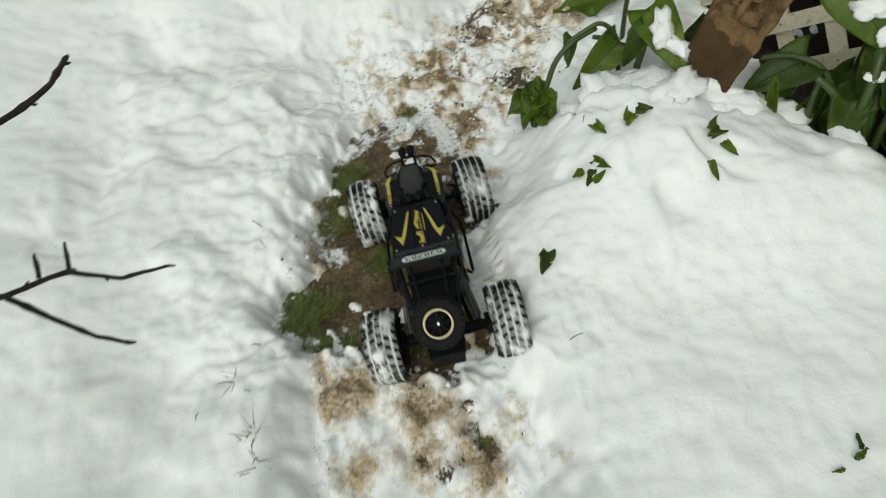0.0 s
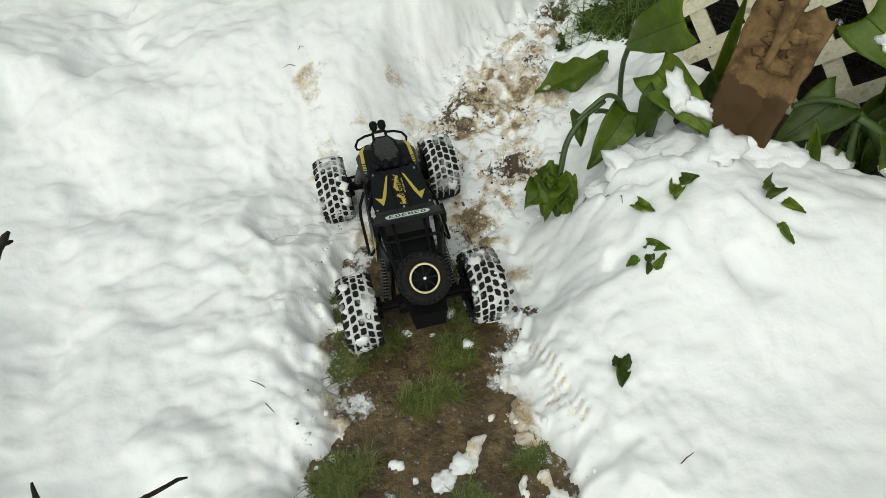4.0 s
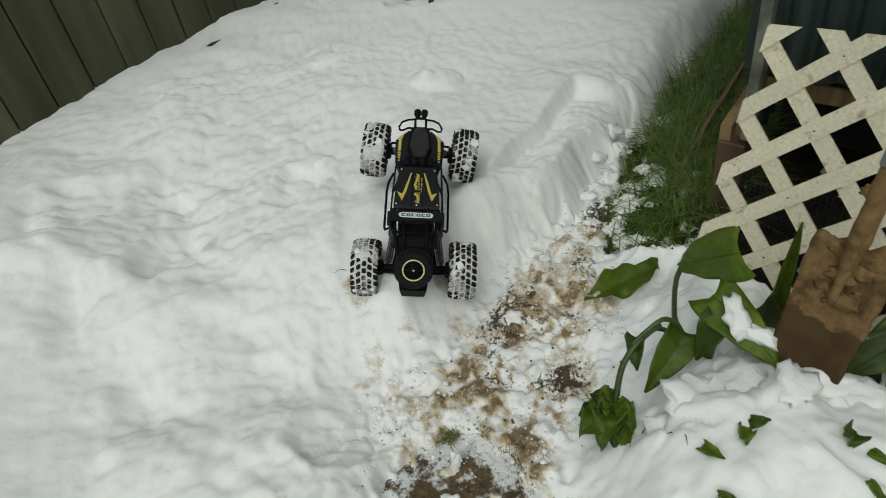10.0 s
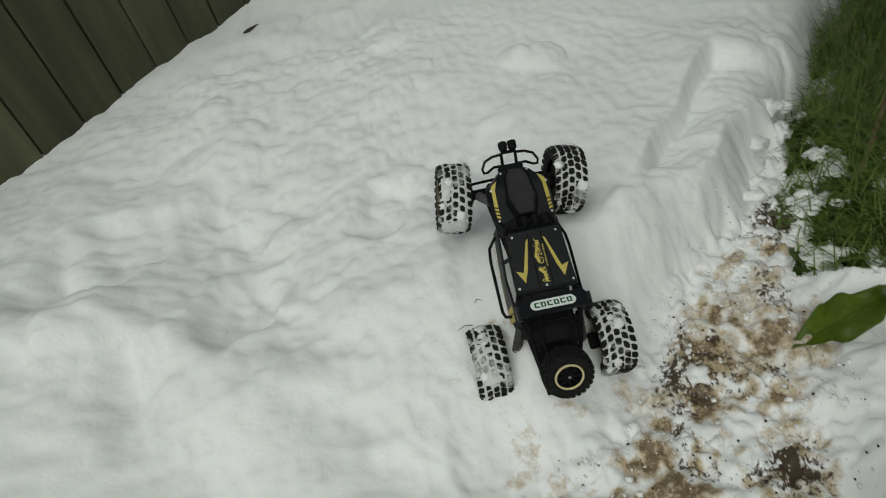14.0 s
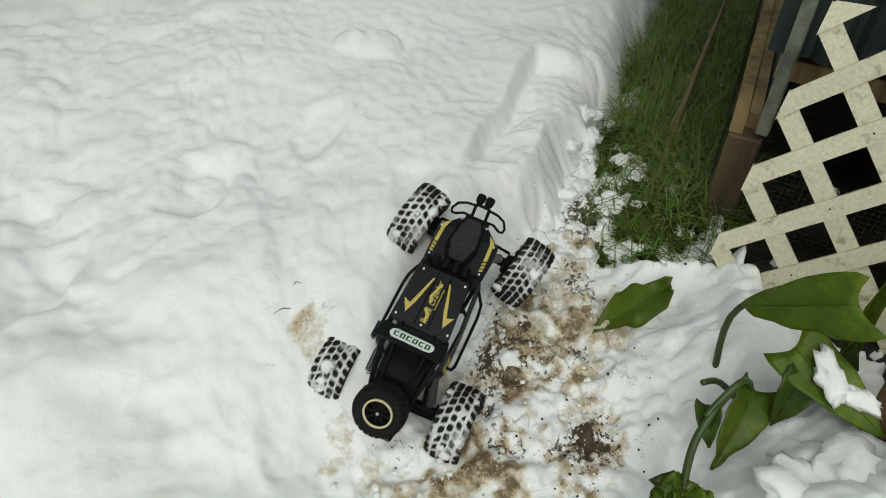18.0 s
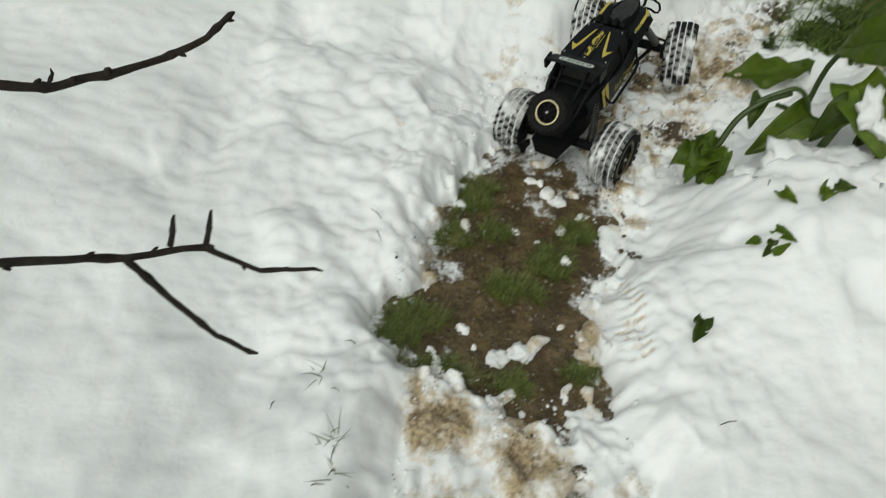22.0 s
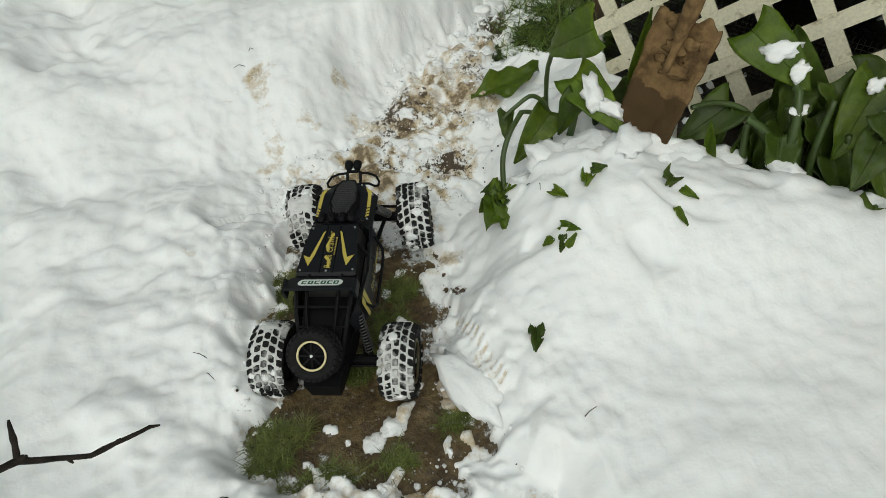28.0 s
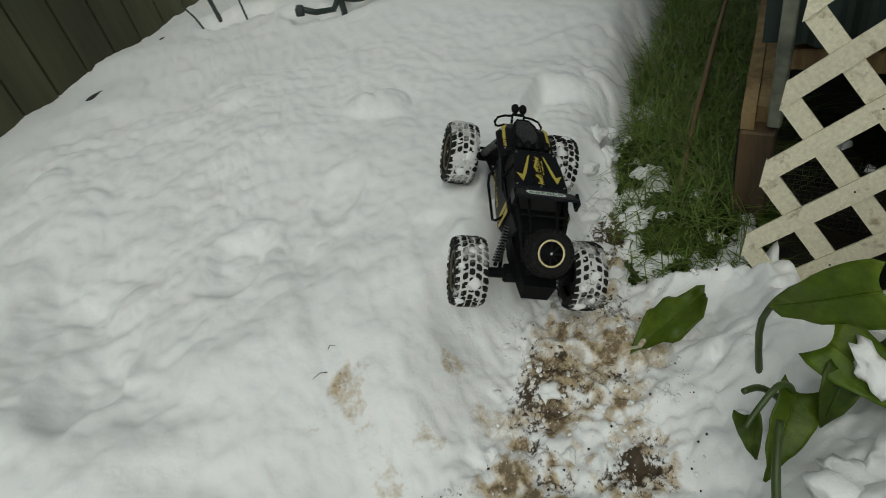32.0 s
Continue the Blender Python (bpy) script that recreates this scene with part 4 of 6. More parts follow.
def tyre(parent, r, w, name="tyre", spare=False, seed=0):
    """A fat tyre: rounded carcass, five rows of staggered lugs, and snow packed between and over them."""
    bm, rows = bmesh.new(), []
    prof = [(-w * .42, r * .6), (-w * .49, r * .68), (-w * .5, r * .82), (-w * .44, r * .91), (-w * .2, r * .94), (w * .2, r * .94), (w * .44, r * .91), (w * .5, r * .82),
            (w * .49, r * .68), (w * .42, r * .6)]
    n = 40
    for k in range(n):
        a = k / n * math.tau
        rows.append([bm.verts.new((x, math.cos(a) * q, math.sin(a) * q)) for x, q in prof])
    for k in range(n):
        a, b = rows[k], rows[(k + 1) % n]
        for i in range(len(prof) - 1):
            bm.faces.new((a[i], b[i], b[i + 1], a[i + 1]))
    body = part(name, bm, RUBBER, parent, "", True)
    bm = bmesh.new()
    rnd = random.Random(5)
    count = 25
    for row, x0 in enumerate((-.43, -.215, 0, .215, .43)):
        side = row in (0, 4)
        for k in range(count):
            a = (k + (row % 2) * .5) / count * math.tau
            q0 = r * (.9 if side else .945)
            turn = Matrix.Rotation(a, 4, "X") @ Matrix.Translation((w * x0, 0, q0)) @ Matrix.Rotation(radians(-26 if row == 0 else 26 if row == 4 else 0), 4, "Y")
            rx, ry = w * (.096 if side else .089), r * math.pi / count * .72
            slant = (.4 if row < 2 else -.4 if row > 2 else 0) * rx
            ring = [(rx, ry * .8 + slant), (0, ry * 1.12), (-rx, ry * .8 - slant), (-rx, -ry * .8 - slant), (0, -ry * 1.12), (rx, -ry * .8 + slant)]
            ring = [(x * rnd.uniform(.9, 1.05), y * rnd.uniform(.9, 1.05)) for x, y in ring]
            low = [bm.verts.new(turn @ Vector((x, y, -.002))) for x, y in ring]
            up = [bm.verts.new(turn @ Vector((x * .92, y * .92, r * .065))) for x, y in ring]
            bm.faces.new(up)
            for i in range(6):
                bm.faces.new((low[i], low[(i + 1) % 6], up[(i + 1) % 6], up[i]))
    part("tread", bm, RUBBER if spare else TREAD, body)
    if not spare:
        # The crust lies just under the lugs' tops and rises over them in places.
        bm, rows = bmesh.new(), []
        n, m = 120, 13
        thick = (.42, .0, .3, .34)[seed]
        for k in range(n):
            a = k / n * math.tau
            row = []
            for i in range(m):
                e = i / (m - 1) * 2 - 1
                x = e * w * .5
                base = r * (.972 - .07 * abs(e) ** 5)
                c = Vector((x * 24, math.cos(a) * 1.7, math.sin(a) * 1.7)) + Vector((seed * 7.3, 0, seed * 3.1))
                high = noise.noise(c) * .8 + .35 * noise.noise(c * 2.7) + .2 * noise.noise(c * 7) + thick - .25
                q = base + .0045 * max(-.35, min(1, high * 1.5)) * (1 - abs(e) ** 8)
                row.append(bm.verts.new((x, math.cos(a) * q, math.sin(a) * q)))
            rows.append(row)
        for k in range(n):
            a, b = rows[k], rows[(k + 1) % n]
            for i in range(m - 1):
                bm.faces.new((a[i], b[i], b[i + 1], a[i + 1]))
        part("packed_snow", bm, CAKED, body, "snow packed between and over the lugs", True)
        bm = bmesh.new()
        rnd = random.Random(5 + seed)
        for k in range(14):
            a = rnd.uniform(0, math.tau)
            made = bmesh.ops.create_icosphere(bm, subdivisions=2, radius=1)
            c = Vector((rnd.uniform(-w * .42, w * .42), math.cos(a) * r * .99, math.sin(a) * r * .99))
            s = rnd.uniform(.004, .012)
            for v in made["verts"]:
                q = v.co * (1 + .6 * noise.noise(v.co * 1.6 + Vector((k, seed, 0))) + .3 * noise.noise(v.co * 4 + Vector((k, seed, 0)))) * s
                radial = Vector((0, math.cos(a), math.sin(a)))
                q = q - radial * q.dot(radial) * .6
                v.co = c + q
        tagged(part("clinging_snow", bm, LOOSE, body, "lumps of snow stuck to the tread", True), kind="stuff")
    return body


def rim(parent, r, w, side, ring):
    """Dished rim with spokes and a bead ring on its outer side."""
    x = side * w * .36
    bm = bmesh.new()
    tube(bm, ((-w * .3, 0, 0), (w * .3, 0, 0)), r * .6, 24)
    drum = part("rim", bm, BLACK, parent, "", True)
    bm = bmesh.new()
    for k in range(8):
        a = k / 8 * math.tau
        box(bm, (x * 1.05, math.cos(a) * r * .34, math.sin(a) * r * .34), (w * .1, r * .1, r * .46), Matrix.Rotation(a - math.pi / 2, 3, "X"), .001)
    tube(bm, ((x * .8, 0, 0), (x * 1.25, 0, 0)), r * .16, 12)
    part("spokes", bm, BLACK, drum)
    bm = bmesh.new()
    pts = [(x * 1.22, math.cos(k / 36 * math.tau) * r * .56, math.sin(k / 36 * math.tau) * r * .56) for k in range(37)]
    tube(bm, pts, r * .045, 8, False)
    part("bead_ring", bm, ring, drum, "", True)
    bm = bmesh.new()
    tube(bm, ((x * 1.2, 0, 0), (x * 1.32, 0, 0)), r * .06, 8)
    part("nut", bm, BOLT, drum)
    return drum


def decal(bm, outline, m, lift=.0006):
    vs = [bm.verts.new(m @ Vector((x, y, lift))) for x, y in outline]
    bm.faces.new(vs)


def crawler():
    car = tagged(empty("toy_crawler"), "black and yellow toy rock crawler with snow-caked tyres", "toy car")

    def sect(y, rows):
        """A cross-section at y: half-widths at heights, both sides."""
        return [Vector((w, y, z)) for w, z in rows] + [Vector((-w, y, z)) for w, z in reversed(rows)]

    # Chassis tub and bonnet.
    bm = bmesh.new()
    loft(bm, [sect(.19, [(.024, .055), (.028, .085)]), sect(.1, [(.035, .05), (.04, .1)]), sect(-.1, [(.037, .05), (.042, .1)]), sect(-.2, [(.025, .062), (.03, .1)])])
    part("chassis", bm, BLACK, car)
    bm = bmesh.new()
    loft(bm, [sect(.206, [(.02, .098), (.025, .112), (.02, .122)]), sect(.196, [(.026, .098), (.033, .122), (.027, .136)]), sect(.17, [(.044, .1), (.057, .132), (.047, .147)]),
              sect(.164, [(.046, .1), (.058, .134), (.049, .148)]), sect(.1, [(.046, .1), (.055, .136), (.047, .148)]), sect(.086, [(.043, .1), (.05, .138), (.043, .152)])])
    bonnet = part("bonnet", bm, SHELL, car, "black bonnet shell")
    # Scoop: a raised block with a hexagonal rim and a mesh.
    slope = Matrix.Translation((0, .15, .1555)) @ Matrix.Rotation(radians(-9), 4, "X")
    hexa = [(-.014, -.047), (.014, -.047), (.0255, -.014), (.022, .026), (.012, .046), (-.012, .046), (-.022, .026), (-.0255, -.014)]
    bm = bmesh.new()
    low, up = [bm.verts.new(slope @ Vector((x * 1.2, y * 1.08, -.014))) for x, y in hexa], [bm.verts.new(slope @ Vector((x, y, 0))) for x, y in hexa]
    bm.faces.new(up)
    for k in range(8):
        bm.faces.new((low[k], low[(k + 1) % 8], up[(k + 1) % 8], up[k]))
    part("scoop", bm, SHELL, bonnet)
    bm = bmesh.new()
    pts = [slope @ Vector((x, y, .001)) for x, y in hexa]
    tube(bm, pts + pts[:2], .0022, 6, False)
    part("scoop_rim", bm, BLACK, bonnet)
    bm = bmesh.new()
    for row in range(17):
        for col in range(-8, 9):
            y = -.043 + row * .0053
            x = col * .0052 + (row % 2) * .0026
            lim = .014 + .0115 * (y + .047) / .033 if y < -.014 else .0255 - .0035 * (y + .014) / .04 if y < .026 else .022 - .01 * (y - .026) / .02
            if abs(x) < lim - .003:
                ring = [slope @ Vector((x + .0021 * math.cos(k * math.tau / 6), y + .0021 * math.sin(k * math.tau / 6), .0012)) for k in range(7)]
                tube(bm, ring, .0005, 3, False)
    part("scoop_mesh", bm, SPRING, bonnet, "grey hexagonal mesh")
    for s in (-1, 1):
        m = Matrix.Translation((0, 0, .1492)) @ Matrix.Rotation(radians(s * 4), 4, "Y")
        bm = bmesh.new()
        lift = .0031
        decal(bm, [(s * .036, .178), (s * .0485, .1685), (s * .05, .131), (s * .0435, .129), (s * .0425, .1615)], m, lift)
        for k in range(3):
            y = .1265 - k * .0068
            decal(bm, [(s * .0435, y - .0005), (s * .05, y + .002), (s * .0498, y - .0025), (s * .0434, y - .005)], m, lift)
        part("bonnet_stripe", bm, GOLD, bonnet, "yellow stripe decal")
    # Cab: roof panel on pillars, windscreen frame, side panels.
    bm = bmesh.new()
    loft(bm, [sect(.078, [(.037, .166), (.039, .17)]), sect(.07, [(.039, .17), (.0415, .1762)]), sect(.02, [(.045, .171), (.0475, .178)]), sect(-.03, [(.049, .17), (.051, .178)]), sect(-.036, [(.048, .168), (.05, .175)])])
    roof = part("roof", bm, SHELL, car, "black roof panel with yellow arrow decals")
    flat = Matrix.Translation((0, 0, .1782))
    for s in (-1, 1):
        bm = bmesh.new()
        decal(bm, [(s * .0125, .055), (s * .0165, .052), (s * .0325, -.001), (s * .0445, .004), (s * .033, -.0185), (s * .0245, .004)], flat, .0009)
        part("roof_arrow", bm, GOLD, roof, "yellow arrow decal")
        bm = bmesh.new()
        tube(bm, ((s * .0115, .066, .1772), (s * .0115, -.032, .1785)), .0011, 5)
        part("roof_groove", bm, BLACK, roof)
    # A kinked emblem in two pieces, and the lettering that crosses it.
    for outline in ([(-.0085, .022), (.0, .049), (.004, .049), (-.0035, .024), (.0005, .014), (-.003, .011)], [(-.0045, .004), (.0045, -.006), (.0045, -.022), (.0, -.022), (-.0005, -.009), (-.0075, -.001)]):
        bm = bmesh.new()
        decal(bm, outline, flat, .0009)
        part("roof_emblem", bm, GOLD, roof, "yellow kinked emblem")

    def lettering(text, size, m, parent, stretch=1.0):
        """Flat letters that lie in the plane of m, as one mesh."""
        curve = bpy.data.curves.new("lettering", "FONT")
        curve.body, curve.size, curve.shear, curve.align_x, curve.resolution_u = text, size, .22, "CENTER", 2
        ob = new("lettering", curve)
        me = bpy.data.meshes.new_from_object(ob.evaluated_get(bpy.context.evaluated_depsgraph_get()))
        bpy.data.objects.remove(ob)
        me.transform(m @ Matrix.Diagonal((stretch, 1, 1, 1)))
        made = new("lettering", me)
        me.materials.clear()
        me.materials.append(GOLD)
        made.parent = parent
        return made

    lettering("Rock Crawler", .0165, flat @ pose(.0055, .014, .0013, 0, 0, 92), roof, .82)
    bm = bmesh.new()
    for i in range(12):
        y = .004 + i * .0032
        decal(bm, [(.008, y), (.0105, y), (.0105, y + .0018), (.008, y + .0018)], flat, .0012)
    part("printed_bar", bm, GOLD, roof)
    for x, y in ((-.0375, .062), (.0375, .062), (-.0455, -.026), (.0455, -.026), (0, -.028), (-.05, .162), (.05, .162), (-.047, .104), (.047, .104), (-.024, .194), (.024, .194)):
        bm = bmesh.new()
        z = .1775 if y < .07 else .1475 if y < .18 else .1375
        tube(bm, ((x, y, z - .002), (x, y, z + .0016)), .0019, 8)
        part("bolt", bm, BOLT, roof if y < .07 else bonnet)
    bars = []
    for s in (-1, 1):
        bars += [(((s * .047, .1, .146), (s * .04, .078, .17)), .0036), (((s * .049, -.036, .172), (s * .055, -.06, .12)), .0045), (((s * .045, .03, .172), (s * .057, .035, .12)), .0035),
                 (((s * .049, -.04, .172), (s * .043, -.1, .158), (s * .032, -.16, .118)), .0042), (((s * .027, -.062, .176), (s * .025, -.1, .163), (s * .02, -.14, .14)), .003)]
    bars += [(((-w, y, z), (w, y, z)), .003) for y, z, w in ((-.088, .163, .044), (-.118, .15, .039))]
    for pts, r in bars:
        part("cage_bar", tube(bmesh.new(), pts, r, 6), BLACK, car)
    bm = bmesh.new()
    loft(bm, [sect(.1, [(.04, .11), (.042, .14)]), sect(.07, [(.04, .11), (.036, .163)]), sect(-.03, [(.042, .11), (.04, .163)]), sect(-.07, [(.04, .1), (.036, .13)])])
    part("cabin", bm, DARK, car, "black cabin interior")
    for s in (-1, 1):
        bm = bmesh.new()
        loft(bm, [[Vector((s * .054, .096, .10)), Vector((s * .058, .096, .105)), Vector((s * .055, .096, .137)), Vector((s * .051, .096, .137))],
                  [Vector((s * .059, .0, .085)), Vector((s * .063, .0, .09)), Vector((s * .060, .0, .132)), Vector((s * .056, .0, .132))],
                  [Vector((s * .059, -.06, .085)), Vector((s * .063, -.06, .09)), Vector((s * .058, -.066, .152)), Vector((s * .054, -.064, .152))],
                  [Vector((s * .047, -.1, .1)), Vector((s * .051, -.1, .105)), Vector((s * .045, -.106, .14)), Vector((s * .041, -.106, .14))]])
        bmesh.ops.recalc_face_normals(bm, faces=bm.faces)
        panel = part("side_panel", bm, SHELL, car, "black side panel with yellow flashes")
        bm = bmesh.new()
        for y0 in (-.046, -.061):
            vs = [Vector((s * .0642, y0, .098)), Vector((s * .0642, y0 - .009, .098)), Vector((s * .0605, y0 - .011, .147)), Vector((s * .0605, y0 + .002, .147))]
            bm.faces.new([bm.verts.new(v) for v in vs])
        part("side_flash", bm, GOLD, panel, "yellow flash decal")
        way = Vector((0, s, 0))
        up = Vector((-s * .07, 0, 1)).normalized()
        m = Matrix((way, up, way.cross(up))).transposed().to_4x4()
        m.translation = (s * .0637, .022, .1)
        lettering("Rock Crawler", .022, m, panel, .72)
        bm = bmesh.new()
        tube(bm, ((s * .058, .085, .12), (s * .07, .072, .098), (s * .073, .05, .095), (s * .073, -.045, .095), (s * .07, -.056, .105), (s * .058, -.062, .13)), .0028, 6)
        part("side_bar", bm, BLACK, car)
    # Rear visor with its sticker; it rises to the rear.
    tilt = Matrix.Translation((0, -.0605, .1915)) @ Matrix.Rotation(radians(-26), 4, "X")
    bm = bmesh.new()
    slab(bm, [(-.052, .016), (.052, .016), (.061, .002), (.058, -.017), (-.058, -.017), (-.061, .002)], -.004, .001, tilt)
    box(bm, tilt @ Vector((-.059, -.004, -.008)), (.005, .026, .02))
    box(bm, tilt @ Vector((.059, -.004, -.008)), (.005, .026, .02))
    for s in (-1, 1):
        tube(bm, ((s * .028, -.034, .174), (s * .028, -.056, .187)), .0032, 6)
    visor = part("visor", bm, SHELL, car, "black rear visor")

    def lozenge(w, h):
        return [(w * math.copysign(1, math.cos(a)) - h * math.copysign(1, math.cos(a)) + h * math.cos(a), h * math.sin(a)) for a in [k / 24 * math.tau + .001 for k in range(24)]]

    m2 = tilt @ Matrix.Translation((0, -.001, .0012))
    bm = bmesh.new()
    decal(bm, lozenge(.0375, .0095), m2)
    sticker = part("sticker", bm, PLATE, visor, "white sticker with green marks")
    for i in range(6):
        x, w = -.0268 + i * .0107, .0042
        bm = bmesh.new()
        decal(bm, [(x - w, -.005), (x + w, -.005), (x + w, -.0026), (x - w * .3, -.0026), (x - w * .3, .0026), (x + w, .0026), (x + w, .005), (x - w, .005)], m2, .0009)
        if i % 2:
            decal(bm, [(x + w * .35, -.0026), (x + w, -.0026), (x + w, .0026), (x + w * .35, .0026)], m2, .0009)
        part("plain_bar", bm, STICKERGREEN, sticker)
    # Light bar over the windscreen.
    bm = bmesh.new()
    tube(bm, ((-.044, .074, .158), (-.039, .088, .172), (.039, .088, .172), (.044, .074, .158)), .0036, 6)
    bar = part("light_bar", bm, BLACK, car)
    for x in (-.027, -.0092, .0092, .027):
        bm = bmesh.new()
        tube(bm, ((x, .078, .174), (x, .083, .1755), (x, .094, .174)), (.0045, .0072, .0075), 12)
        part("roof_lamp", bm, BLACK, bar)
    # Front bumper of bent tube with two lamps.
    bm = bmesh.new()
    for s in (-1, 1):
        tube(bm, ((s * .013, .234, .129), (s * .03, .233, .128), (s * .045, .227, .126), (s * .052, .215, .122), (s * .05, .208, .119), (s * .043, .209, .117), (s * .03, .217, .116), (s * .013, .217, .116)), .0025, 7)
        tube(bm, ((s * .013, .2, .11), (s * .013, .222, .12), (s * .013, .236, .131)), .003, 6)
    tube(bm, ((-.013, .236, .131), (.013, .236, .131)), .0032, 7)
    box(bm, (0, .21, .114), (.046, .014, .016), None, .003)
    bumper = part("bumper", bm, BLACK, car)
    for s in (-1, 1):
        bm = bmesh.new()
        tube(bm, ((s * .0085, .234, .136), (s * .0085, .239, .1395), (s * .0085, .247, .1405), (s * .0085, .251, .1405)), (.004, .0078, .0085, .0078), 14)
        part("front_lamp", bm, BLACK, bumper, "", True)
    # Sloping tail and the spare wheel lying on it.
    bm = bmesh.new()
    loft(bm, [sect(-.062, [(.04, .09), (.038, .15)]), sect(-.12, [(.036, .085), (.034, .148)]), sect(-.16, [(.03, .075), (.03, .118)]), sect(-.178, [(.026, .072), (.024, .098)])])
    part("tail", bm, BLACK, car)
    part("spare_mount", tube(bmesh.new(), ((0, -.14, .12), (0, -.17, .158)), .012, 10), BLACK, car)
    spin = Matrix.Translation((0, -.1705, .158)) @ Matrix.Rotation(radians(40), 4, "X") @ Matrix.Rotation(radians(90), 4, "Y") @ Matrix.Rotation(math.pi, 4, "Z")
    st = tyre(car, .0425, .034, "spare_tyre", True)
    st.matrix_local = spin
    rim(st, .0405, .034, 1, PALEGOLD)
    # Axles with their own middle, and coil springs.
    axles = []
    for y in (FRONT, REAR):
        bm = bmesh.new()
        tube(bm, ((-.092, 0, 0), (-.03, 0, 0), (.03, 0, 0), (.092, 0, 0)), (.009, .0105, .0105, .009), 10)
        bmesh.ops.create_icosphere(bm, subdivisions=2, radius=.02, matrix=Matrix.Translation((.0, 0, 0)))
        box(bm, (-.028, 0, 0), (.03, .03, .028), None, .004)
        for s in (-1, 1):
            box(bm, (s * .08, 0, 0), (.016, .03, .034), None, .003)
            tube(bm, ((s * .05, 0, 0), (s * .035, -y * .7, .025)), .004, 6)
            tube(bm, ((s * .075, y * .1, .006), (s * .01, y * .12, .006)), .003, 6)
        axle = part("axle", bm, BLACK, car)
        axle.matrix_local = pose(0, y, WHEEL_Z)
        axles.append((axle, y))
        for s in (-1, 1):
            a, b = Vector((s * .062, y * .97, WHEEL_Z + .012)), Vector((s * .049, y * .74 if y > 0 else y * .62, .128))
            bm = bmesh.new()
            tube(bm, (a, b), .004, 8)
            shock = part("shock", bm, BLACK, car)
            d = (b - a).normalized()
            p, q = frame_on(d)
            bm = bmesh.new()
            pts = [a + (b - a) * (.08 + .84 * k / 110) + (p * math.cos(k * .75) + q * math.sin(k * .75)) * .0078 for k in range(111)]
            tube(bm, pts, .0012, 5, False)
            part("spring", bm, SPRING, shock, "bare steel spring", True)
    wheels = []
    for y in (FRONT, REAR):
        for s in (-1, 1):
            bm = bmesh.new()
            tube(bm, ((-.024, 0, 0), (.024, 0, 0)), .014, 10)
            wheel = part("wheel", bm, BLACK, car)
            wheel.matrix_local = pose(s * TRACK, y, WHEEL_Z)
            tyre(wheel, TYRE_R, TYRE_W, seed=len(wheels))
            rim(wheel, TYRE_R, TYRE_W, s, RIMEDGE)
            wheels.append((wheel, s, y))
    return car, wheels, axles


